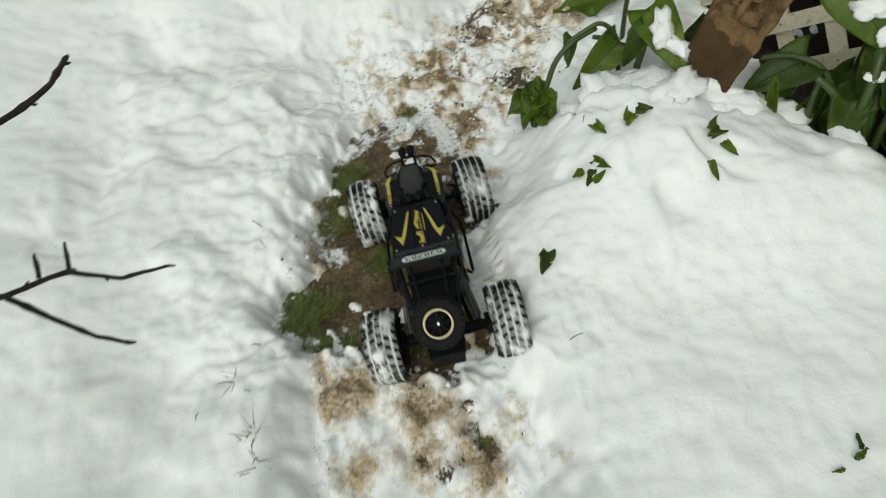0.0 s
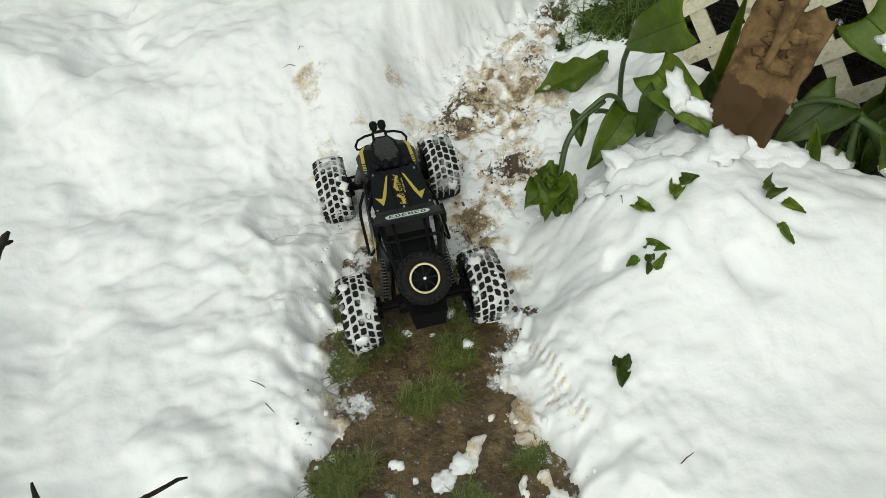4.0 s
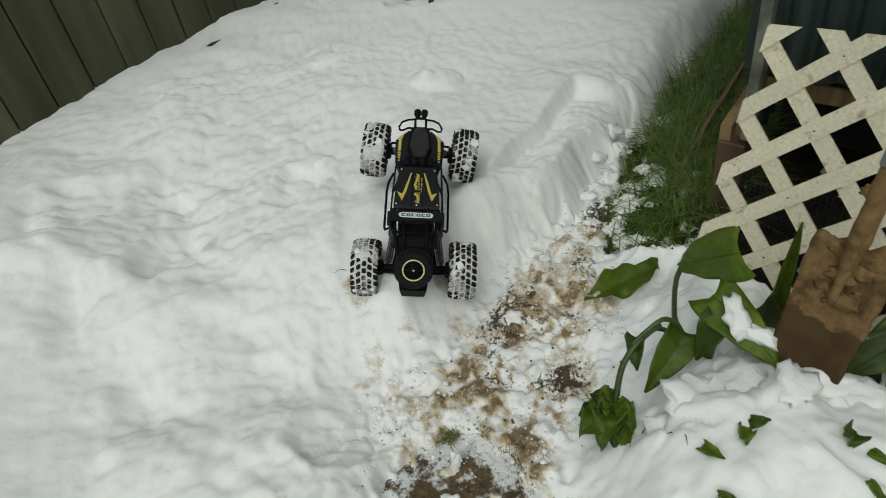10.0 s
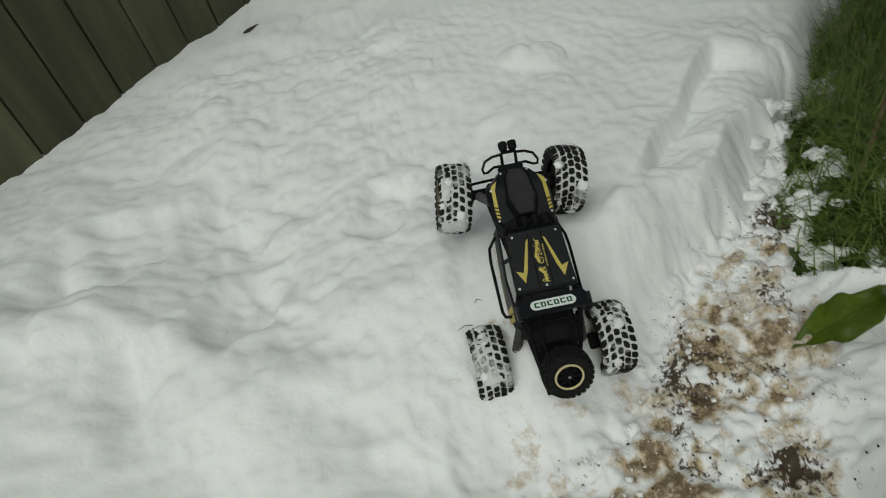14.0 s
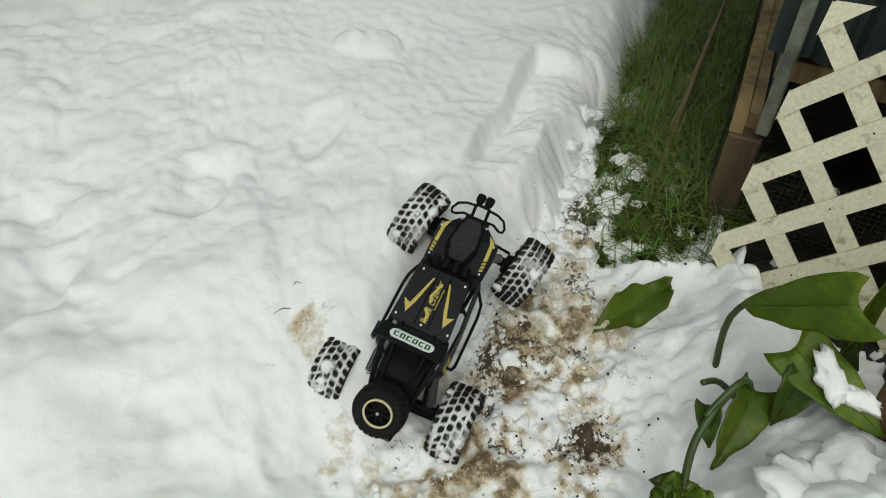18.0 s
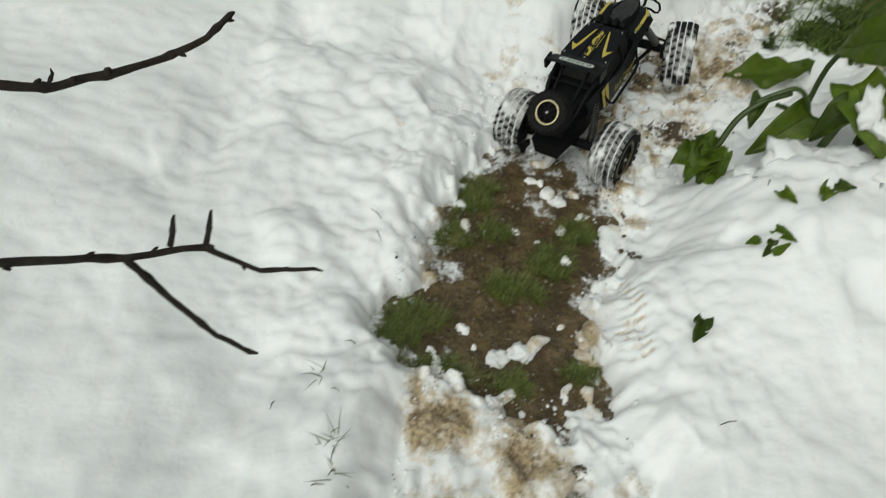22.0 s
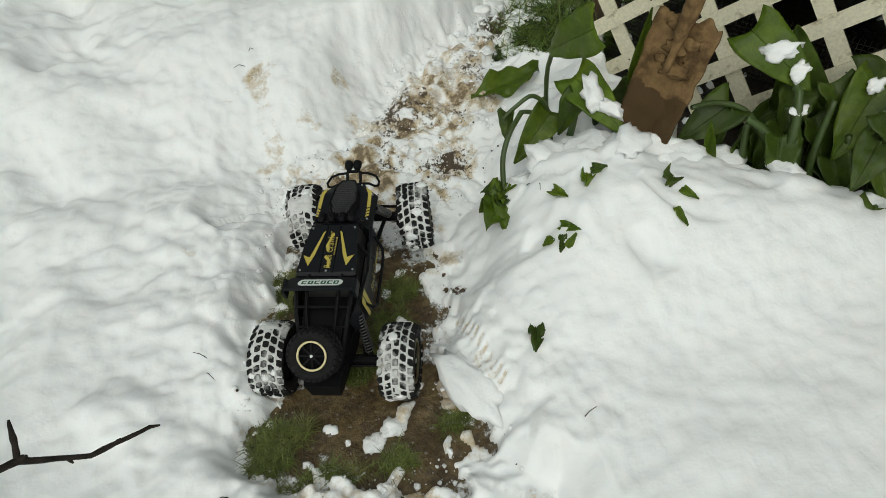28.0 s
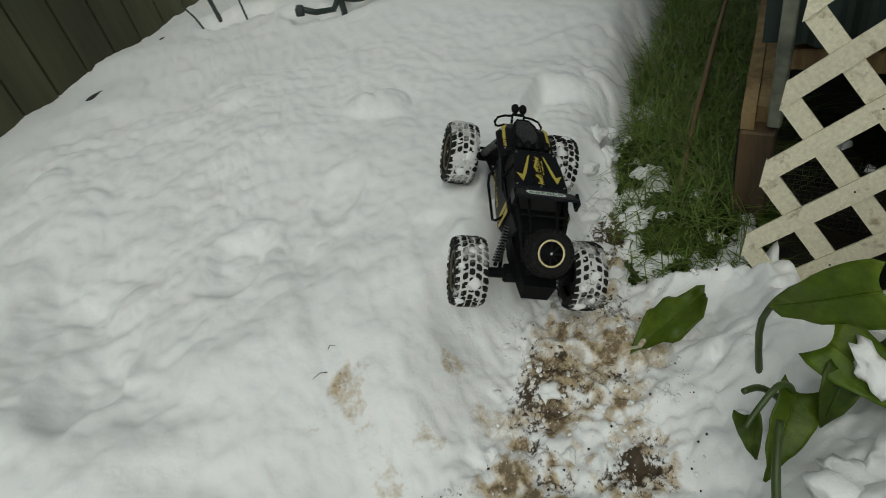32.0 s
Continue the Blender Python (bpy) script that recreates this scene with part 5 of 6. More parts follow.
car, wheels, axles = crawler()
CAR = [
    (0, 0.096, 0.655, 0.032, 9.1, -5.2, -3.9, -1.9, -0.7),
    (0.5, 0.031, 0.969, 0.014, 7.4, -2.5, -0.0, 0.8, 1.4),
    (1, 0.015, 1.074, 0.032, 9.0, -1.0, 2.4, 3.5, 3.5),
    (1.5, 0.005, 1.092, 0.056, 9.3, -2.3, 3.8, 3.2, 3.5),
    (2, 0.016, 1.079, 0.035, 7.6, -1.1, 1.8, 3.0, 3.5),
    (2.5, 0.019, 1.049, 0.052, 6.9, -2.2, 0.7, 2.6, 2.6),
    (4.5, 0.020, 1.013, 0.043, 1.2, 1.8, 5.4, 1.0, -1.2),
    (5, 0.019, 1.406, 0.105, 8.3, 19.0, 2.6, 0.6, -2.1),
    (5.5, 0.023, 1.425, 0.105, 3.2, 19.0, 1.6, 0.6, -1.9),
    (6, 0.025, 1.432, 0.100, 3.2, 19.8, 2.2, 0.6, -1.7),
    (6.5, 0.006, 1.140, 0.039, 0.6, 4.7, -0.2, -2.6, -2.4),
    (7, -0.000, 0.836, 0.026, 3.5, 5.5, -7.9, -5.9, -3.1),
    (7.5, -0.014, 1.155, 0.054, -1.8, 5.7, 1.7, -0.7, -0.1),
    (8, 0.002, 1.456, 0.132, -1.6, 21.2, 7.8, 4.5, 2.8),
    (8.5, 0.053, 1.642, 0.173, -12.1, 28.8, 10.2, 1.3, 1.7),
    (9, 0.052, 1.653, 0.173, -15.2, 27.1, 12.7, -1.9, 0.6),
    (9.5, 0.051, 1.641, 0.173, -15.1, 26.8, 12.6, -2.3, 0.8),
    (10, 0.052, 1.649, 0.175, -15.1, 27.0, 12.8, -2.8, 1.0),
    (10.5, 0.039, 1.692, 0.153, -15.7, 27.8, 15.3, -3.2, 0.3),
    (11, 0.041, 1.652, 0.173, -14.8, 28.6, 13.4, -3.7, -0.3),
    (11.5, -0.038, 1.493, 0.144, -19.4, 22.9, 8.6, -4.0, -0.4),
    (12, -0.061, 1.405, 0.099, -23.9, 17.7, 13.4, -4.2, -0.6),
    (12.5, -0.140, 1.219, 0.073, -20.4, -0.6, 7.9, 1.0, -2.7),
    (13, -0.003, 1.454, 0.097, 0.1, 20.8, 6.7, 6.2, -4.8),
    (13.5, -0.028, 1.626, 0.164, -0.6, 31.7, 6.2, 0.9, -2.2),
    (14, -0.007, 1.631, 0.142, -4.2, 33.8, 6.2, -4.5, 0.4),
    (14.5, -0.059, 1.455, 0.160, -11.7, 22.2, 6.6, -0.2, 0.2),
    (15, -0.097, 1.125, 0.058, -25.7, 0.8, 11.5, 4.0, 0.0),
    (15.5, -0.038, 1.337, 0.068, -22.8, 6.0, 17.8, 1.7, 0.7),
    (16, 0.038, 1.445, 0.098, -25.9, 9.6, 22.4, -0.7, 1.3),
    (16.6, 0.123, 1.522, 0.123, -35.2, 13.0, 25.3, -3.5, 2.1),
    (17.1, 0.172, 1.554, 0.115, -41.7, 14.4, 20.4, -5.8, 2.7),
    (17.5, 0.178, 1.554, 0.093, -45.5, 14.0, 13.7, -7.7, 3.2),
    (18, 0.091, 1.495, 0.060, -46.0, 18.9, 13.5, -10.0, 3.9),
    (18.5, -0.006, 1.398, 0.056, -48.6, 13.3, 14.5, -1.4, -1.9),
    (19, -0.098, 1.248, 0.016, -42.2, 0.7, 14.4, 7.2, -7.7),
    (19.5, -0.124, 1.124, 0.009, -33.6, 2.1, 9.8, 2.5, -6.8),
    (20, -0.202, 0.879, 0.003, -21.4, 6.3, -9.1, -2.1, -5.8),
    (20.5, -0.204, 0.576, 0.033, -32.3, -6.9, 7.7, 9.9, 4.9),
    (21, -0.194, 0.592, 0.029, -34.7, -9.7, 12.5, 10.3, 7.8),
    (21.5, -0.111, 0.698, 0.005, -35.1, -0.7, -2.8, 4.5, 3.0),
    (22, 0.106, 1.235, 0.035, -22.5, 11.0, -6.8, -1.3, -1.8),
    (23, 0.308, 1.692, 0.188, -1.1, 21.8, 7.8, 4.3, -1.8),
    (23.5, 0.295, 1.656, 0.199, 0.5, 21.4, 5.8, 2.3, -1.1),
    (24, 0.297, 1.677, 0.185, 0.6, 20.1, 9.8, 0.4, -0.4),
    (24.5, 0.311, 1.327, 0.113, 1.7, 2.8, 4.6, 0.8, -0.2),
    (26.5, 0.097, 1.418, 0.073, 4.2, 8.4, -2.5, 2.5, 0.8),
    (27, 0.110, 1.360, 0.110, 4.1, 7.3, -8.7, 2.9, 1.0),
    (27.5, 0.128, 1.231, 0.061, -11.2, 3.8, -4.1, 0.9, -0.8),
    (28, 0.003, 0.854, 0.038, -17.9, 5.0, -2.8, -1.0, -2.6),
    (28.5, 0.024, 0.996, 0.067, -14.8, -3.5, 4.2, -1.2, 1.4),
    (29, 0.178, 1.394, 0.105, -13.2, 7.9, 6.0, -1.5, 5.4),
    (29.5, 0.250, 1.543, 0.142, -20.1, 16.2, 5.1, -1.3, 4.6),
    (30, 0.323, 1.686, 0.193, -20.5, 9.2, 29.8, -1.1, 3.8),
    (30.5, 0.319, 1.674, 0.199, -20.4, 9.2, 28.7, -1.9, 3.8),
    (31, 0.314, 1.662, 0.205, -20.3, 9.2, 27.5, -2.6, 3.9),
    (31.5, 0.314, 1.689, 0.187, -20.6, 9.8, 25.9, -1.6, 4.2),
    (32, 0.312, 1.707, 0.169, -20.9, 10.6, 22.8, -0.6, 4.5),
]
STEER = [(0, 3), (1, 0), (5, 0), (6, -6), (7, -2), (8, 3), (9, -4), (11, -5), (12, 0), (12.5, 10), (13, 18), (13.5, 6), (14, -9), (14.5, 4), (15, 12), (15.5, 6), (17.5, -12), (18, -10), (19, 10), (20, 18),
         (21, 25), (22, 16), (23, 14), (24, -10), (24.5, 0), (26.5, 8), (27, 8), (28, 8), (29, 0), (30, 0), (32, 0)]


def between(rows, t):
    """Straight line between the rows round t."""
    for a, b in zip(rows, rows[1:]):
        if a[0] <= t <= b[0]:
            k = (t - a[0]) / (b[0] - a[0])
            return [p + (q - p) * k for p, q in zip(a[1:], b[1:])]
    return list(rows[-1][1:])


def car_pose(x, y, z, yaw, pitch, roll):
    return Matrix.Translation((x, y, z)) @ Matrix.Rotation(radians(yaw), 4, "Z") @ Matrix.Rotation(radians(pitch), 4, "X") @ Matrix.Rotation(radians(roll), 4, "Y")


def motions():
    walk(car, [(t, car_pose(*p[:6])) for t, *p in CAR])
    # Each axle tips on its own.
    for (axle, y), k in zip(axles, (6, 7)):
        walk(axle, [(t, pose(0, y, WHEEL_Z, 0, -p[k], 0)) for t, *p in CAR])
    # A slab of snow breaks off the mound and slides down to the path.
    walk(slab_snow, [(0, pose(.275, .66, .045, 0, 0, 10)), (24.6, pose(.275, .66, .045, 0, 0, 10)), (25.0, pose(.24, .65, .075, 0, -14, 14)), (25.5, pose(.176, .637, .04, 0, -8, 21)), (32, pose(.176, .637, .04, 0, -8, 21))])
    # The hanging stalk is knocked aside by the car.
    hinge = Matrix.Translation((.45, 1.14, .2))
    walk(droop, [(t, Matrix.Translation(p) @ hinge @ pose(0, 0, 0, 0, 0, turn) @ hinge.inverted()) for t, p, turn in ((0, (0, 0, 0), 0), (24.7, (0, 0, 0), 0), (25.4, (-.03, -.045, .012), 24), (32, (-.03, -.045, .012), 24))])
    # The branches sway a little.
    for thing, rows in ((high_branch, ((0, .034, .053, .034), (5, .021, .044, .028), (6, .016, .038, .024), (8, .017, .043, .025), (17, .03, .06, .01), (19.5, .037, .071, .008), (20, -.049, -.028, .005, -12), (20.5, -.046, -.037, -.003, -13),
                                       (21, -.044, -.04, -.007, -14), (22, 0, 0, 0), (22.5, .028, .036, .022), (32, .028, .036, .022))),
                        (low_branch, ((0, -.04, .075, -.012), (19.5, -.04, .075, -.012), (20.5, -.07, -.04, -.06), (21, .022, -.003, .028), (21.5, -.036, .022, -.035), (22, 0, 0, 0), (22.5, 0, .005, .003), (26.5, .004, -.004, .002), (27, .004, -.006, .002), (28, .01, .034, .016), (29, .006, .0, .004), (32, .006, .0, .004)))):
        tip = Matrix.Translation((-.384, .699, .546))
        walk(thing, [(t, pose(*p[:3]) @ tip @ Matrix.Rotation(radians(p[3] if len(p) > 3 else 0), 4, "Z") @ tip.inverted()) for t, *p in rows])
    # The wheels roll with the way driven, and the front pair steers.
    times = [k / 10 for k in range(321)]
    rolled, rolls, last = 0.0, [], None
    for t in times:
        x, y, z, yaw, *rest = between(CAR, t)
        if last:
            a = radians(yaw)
            ahead = (x - last[0]) * -math.sin(a) + (y - last[1]) * math.cos(a)
            rolled -= max(-80, min(80, math.degrees(ahead / TYRE_R)))
        last = (x, y)
        rolls.append(rolled)
    for wheel, s, y in wheels:
        rows = []
        for i, t in enumerate(times):
            steer = between(STEER, t)[0] if y > 0 else 0
            tip = between(CAR, t)[6 if y > 0 else 7]
            rows.append((t, pose(s * TRACK, y, WHEEL_Z + s * TRACK * math.tan(radians(tip)), 0, -tip, 0) @ pose(0, 0, 0, 0, 0, steer) @ Matrix.Rotation(radians(rolls[i] + 40 * s + y * 300), 4, "X")))
        walk(wheel, rows)


# Plants, twigs, grass and loose bits.
def blade(bm, p0, p1, width, face, fold=.25, bend=.1, lobes=.28, wave=.16, seed=0, foot=1.0):
    """An arrow-shaped leaf from the stalk's end p0 to the tip p1; face is the way its upper side looks."""
    p0, p1 = Vector(p0), Vector(p1)
    d = p1 - p0
    long = d.length
    d.normalize()
    n = Vector(face)
    n = (n - d * n.dot(d)).normalized()
    s = d.cross(n).normalized()
    rows, count, half = [], 14, 5
    for i in range(count + 1):
        t = i / count
        w = width * (1.14 if lobes > .18 else 1.04) * math.sin(math.pi * min(1, (.1 + .9 * t)) ** (.64 if lobes > .18 else .82)) ** .8 if t < 1 else .0
        w *= min(1, foot + (1 - foot) * t / .3)
        w = max(w, .0012)
        row = []
        for j in range(-half, half + 1):
            e = j / half
            back = .6 * lobes * long * max(0, abs(e) - .1) ** 1.5 * (1 - t) ** 2.2
            out = e * w * (1 + .35 * (1 - t) ** 3)
            lift = fold * abs(out) + wave * width * (math.sin(t * 9 + seed + (2 if j > 0 else 0)) + .5 * math.sin(t * 21 + seed * 2 + (1 if j > 0 else 0))) * e * e - bend * long * (t * t)
            row.append(bm.verts.new(p0 + d * (t * long - back) + s * out + n * (lift + .0035 * noise.noise((t * 5, e * 3, seed)) + .0012 * math.sin(t * 34 - abs(e) * 9) * (1 - t))))
        rows.append(row)
    for a, b in zip(rows, rows[1:]):
        for j in range(2 * half):
            bm.faces.new((a[j], a[j + 1], b[j + 1], b[j]))
    # The midrib.
    tube(bm, [r[half].co + n * .0008 for r in rows], [.0022 - .0017 * i / count for i in range(count + 1)], 5)
    return bm


def leaf_part(parent, material=None, label="", **k):
    ob = part("leaf", blade(bmesh.new(), **k), material or LEAF, parent, label, True)
    mod = ob.modifiers.new("thick", "SOLIDIFY")
    mod.thickness = .0012
    return ob


def stalk(parent, points, r0, r1, material=None):
    n = len(points) - 1
    fine = []
    for i in range(n):
        a, b = Vector(points[max(i - 1, 0)]), Vector(points[i])
        c, e = Vector(points[i + 1]), Vector(points[min(i + 2, n)])
        for k in range(5):
            t = k / 5
            fine.append(.5 * ((2 * b) + (c - a) * t + (2 * a - 5 * b + 4 * c - e) * t * t + (3 * b - a - 3 * c + e) * t ** 3))
    fine.append(Vector(points[-1]))
    m = len(fine) - 1
    return part("stalk", tube(bmesh.new(), fine, [r0 + (r1 - r0) * i / m for i in range(m + 1)], 8), material or STALK, parent, "", True)


plant = tagged(empty("arum_plant"), "green arum plant with large arrow leaves bent down by snow", "plant", "arum plants by the lattice")
stalk(plant, [(.54, 1.24, .03), (.54, 1.262, .2), (.556, 1.2, .32), (.566, 1.125, .371)], .006, .0045)
leaf_part(plant, p0=(.566, 1.115, .372), p1=(.515, 1.243, .25), width=.036, face=(-.5, -.8, .6), fold=.15, bend=.08, lobes=.3, seed=1)
stalk(plant, [(.54, 1.13, .04), (.55, 1.12, .17), (.556, 1.14, .226)], .009, .006)
leaf_part(plant, p0=(.555, 1.155, .242), p1=(.607, 1.008, .196), width=.034, face=(-.25, -.5, .8), fold=.1, bend=.08, lobes=.25, seed=2)
leaf_part(plant, LEAFDARK, p0=(.55, 1.12, .22), p1=(.5, 1.09, .15), width=0.0198, face=(-.5, -.6, .5), fold=.5, bend=.2, seed=3)
stalk(plant, [(.52, 1.16, .05), (.5, 1.15, .17), (.46, 1.14, .225), (.42, 1.13, .215), (.39, 1.12, .2)], .0055, .004)
leaf_part(plant, p0=(.505, 1.148, .17), p1=(.405, 1.075, .112), width=.027, face=(.1, -.6, .75), fold=.4, bend=.12, lobes=.2, seed=4)
leaf_part(plant, LEAFDARK, p0=(.405, 1.135, .2), p1=(.385, 1.09, .165), width=0.0132, face=(-.5, -.5, .6), fold=.7, bend=.2, seed=5)
droop = stalk(plant, [(.45, 1.14, .215), (.4, 1.12, .2), (.365, 1.1, .17), (.345, 1.075, .125), (.335, 1.06, .105)], .0055, .006)
for i, (tip, w) in enumerate((((.258, 1.022, .112), .03), ((.3, 1.09, .13), .02), ((.285, .994, .108), .026), ((.306, .99, .106), .024), ((.345, 1.0, .112), .024), ((.268, 1.058, .118), .022), ((.328, .978, .1), .02))):
    leaf_part(droop, LEAFDARK if i % 2 else LEAF, p0=(.337, 1.062, .122), p1=tip, width=w, face=(-.2, -.3, .9), fold=.3, bend=.12, lobes=.15, wave=.55, seed=6 + i)
stalk(plant, [(.56, 1.18, .04), (.5, 1.2, .12), (.46, 1.2, .14)], .006, .005)
leaf_part(plant, p0=(.69, 1.16, .13), p1=(.724, 1.186, .35), width=0.0119, face=(-.5, -.8, .2), fold=1.1, bend=-.05, lobes=.05, seed=12, label="narrow upright rolled leaf")
leaf_part(plant, LEAFDARK, p0=(.64, 1.14, .13), p1=(.6, 1.1, .2), width=0.0264, face=(-.4, -.7, .4), fold=.3, bend=.1, seed=13)
leaf_part(plant, LEAFDARK, p0=(.68, 1.17, .1), p1=(.66, 1.13, .22), width=0.0297, face=(-.4, -.8, .3), fold=.2, bend=.1, seed=14)

plant = tagged(empty("arum_plant"), "tall green arum plant with snow lying on one leaf", "plant", "arum plants by the lattice")
stalk(plant, [(.885, .87, .06), (.895, .885, .2), (.905, .92, .27), (.91, .94, .275)], .011, .007)
leaf_part(plant, p0=(.862, 1.05, .345), p1=(.943, .93, .268), width=.037, face=(-.4, -.7, .6), fold=.2, bend=.06, lobes=.25, seed=21)
stalk(plant, [(.93, .86, .06), (.95, .93, .18), (.99, 1.02, .22)], .012, .007)
leaf_part(plant, LEAFDARK, p0=(1.0, 1.0, .16), p1=(.955, 1.04, .34), width=0.0429, face=(-.35, -.85, .35), fold=.15, bend=.02, lobes=.3, seed=22)
stalk(plant, [(.97, .84, .06), (1.02, .87, .18), (1.06, .9, .25)], .011, .007)
leaf_part(plant, p0=(1.07, .91, .27), p1=(.965, .835, .17), width=0.0396, face=(-.3, -.6, .75), fold=.2, bend=.1, lobes=.3, seed=23)
leaf_part(plant, LEAFDARK, p0=(1.06, .95, .25), p1=(1.2, .9, .2), width=0.0396, face=(-.1, -.6, .8), fold=.2, bend=.1, lobes=.3, seed=24)
stalk(plant, [(.895, .88, .14), (.85, .91, .21), (.815, .93, .235)], .01, .006)
stalk(plant, [(.91, .9, .1), (.86, .97, .2), (.8, 1.0, .225), (.74, 1.0, .228)], .007, .005)
leaf_part(plant, LEAFDARK, p0=(.83, 1.0, .215), p1=(.72, .985, .16), width=0.0330, face=(-.1, -.5, .85), fold=.25, bend=.15, seed=25)
leaf_part(plant, LEAFDARK, p0=(.84, .96, .15), p1=(.9, .93, .1), width=0.0264, face=(-.1, -.5, .85), fold=.25, bend=.15, seed=26)
leaf_part(plant, p0=(.765, .93, .13), p1=(.752, .95, .235), width=0.0106, face=(-.5, -.8, .2), fold=.9, bend=-.02, lobes=.05, seed=27)
for i, (a, b) in enumerate((((.93, .85, .05), (.9, .93, .24)), ((.95, .84, .05), (.97, .9, .26)), ((.99, .82, .04), (1.0, .86, .2)), ((.86, .9, .06), (.84, .95, .2)), ((1.03, .79, .03), (1.08, .84, .17)),
                            ((.97, .88, .05), (.94, .98, .22)))):
    m = ((a[0] + b[0]) / 2 + .012 * (-1) ** i, (a[1] + b[1]) / 2, (a[2] + b[2]) / 2)
    stalk(plant, [a, m, b], .009, .006)
for i, (px, py, pz, turn, long, w) in enumerate(((.88, .9, .2, 250, .1, .026), (.92, .93, .17, 200, .09, .03), (.97, .93, .2, 290, .11, .028), (1.02, .9, .17, 240, .1, .03), (1.06, .87, .2, 300, .1, .028), (.95, .97, .24, 230, .09, .028),
                                                 (1.0, .95, .26, 280, .1, .03), (1.1, .83, .16, 220, .1, .03), (.86, .97, .14, 310, .08, .024))):
    a = radians(turn)
    leaf_part(plant, LEAFDARK, p0=(px, py, pz), p1=(px + math.cos(a) * long * .75, py + math.sin(a) * long * .75, pz - long * .65), width=w, face=(-.2 + .3 * math.cos(a), -.4 + .3 * math.sin(a), .7), fold=.55, bend=.3, lobes=.25, wave=.3, seed=60 + i)
leaf_part(plant, LEAFDARK, p0=(.985, .86, .15), p1=(.985, .79, .095), width=0.0211, face=(-.5, -.4, .7), fold=.8, bend=.3, wave=.2, seed=28)
leaf_part(plant, LEAFDARK, p0=(1.05, .82, .16), p1=(1.06, .73, .09), width=0.0231, face=(-.3, -.4, .8), fold=.7, bend=.3, wave=.2, seed=29)
leaf_part(plant, LEAF, p0=(1.1, .9, .2), p1=(1.12, .78, .12), width=0.0330, face=(-.3, -.5, .8), fold=.3, bend=.2, wave=.15, seed=30)

for a, m, b in (((.97, 1.0, .13), (.95, .96, .145), (.925, .9, .09)), ((1.0, .97, .1), (.985, .95, .16), (.95, .89, .07)), ((.93, 1.02, .11), (.9, 1.0, .14), (.86, .985, .09)), ((1.05, .93, .08), (1.02, .9, .15), (.99, .84, .05))):
    stalk(plant, [a, m, b], .007, .008)
for i, (px, py, pz, ex, ey, ez, w) in enumerate(((.815, 1.0, .2, .8, .965, .115, .014), (.9, .96, .14, .865, .915, .09, .02), (.95, .95, .13, .93, .88, .07, .022), (1.0, .91, .14, .97, .85, .06, .022), (.93, 1.0, .18, .87, .99, .13, .018), (1.03, .97, .18, .99, .9, .1, .024))):
    leaf_part(plant, LEAFDARK, p0=(px, py, pz), p1=(ex, ey, ez), width=w, face=(-.4, -.7, .5), fold=.7, bend=.25, wave=.4, seed=140 + i)

plant = tagged(empty("arum_plant"), "dark green arum plant crowded against the lattice", "plant", "arum plants by the lattice")
for i, (x, y) in enumerate(((1.18, .68), (1.3, .6), (1.24, .78), (1.42, .48), (1.36, .66))):
    stalk(plant, [(x, y, .02), (x - .01, y + .03, .15), (x - .03, y + .04, .25)], .01, .006)
    leaf_part(plant, LEAF if i % 2 else LEAFDARK, p0=(x - .03, y + .05, .26), p1=(x - .07 + .05 * (i % 3), y - .07, .2 - .03 * (i % 2)), width=0.0363, face=(-.3, -.5, .8), fold=.25, bend=.15, seed=40 + i)

FA, FB = Vector((.6, 1.464, max(.05, top(.6, 1.464) + .004))), Vector((.402, 1.424, max(.03, top(.402, 1.424) + .004)))
rnd = random.Random(77)
for i in range(22):
    x = rnd.uniform(.98, 1.5)
    y = 1.72 - .93 * x + rnd.uniform(-.03, .1)
    h = rnd.uniform(.1, .27)
    a = rnd.uniform(-1.2, 1.2)
    stalk(plant, [(x, y, .0), (x + .01, y + .01, h * .6), (x + .015 * a, y - .01, h)], .007, .005)
    leaf_part(plant, LEAFDARK if i % 3 else LEAF, p0=(x + .015 * a, y - .01, h), p1=(x + .015 * a + .09 * math.sin(a), y - .02 - .08 * math.cos(a), h - rnd.uniform(.0, .08)), width=rnd.uniform(.02, .034),
              face=(-.35 + .2 * a, -.6, .7), fold=.25, bend=.2, wave=.12, seed=80 + i)

# One leaf lies flat beside the grass.
fallen = part("arum_leaf_on_ground", blade(bmesh.new(), FA, FB, .037, (-.1, -.25, .95), .5, .03, .0, .55, 50, .2), LEAF, None, "", True)
fallen.modifiers.new("thick", "SOLIDIFY").thickness = .0012
tagged(fallen, "broad green leaf lying on the trodden snow edge", "leaf")

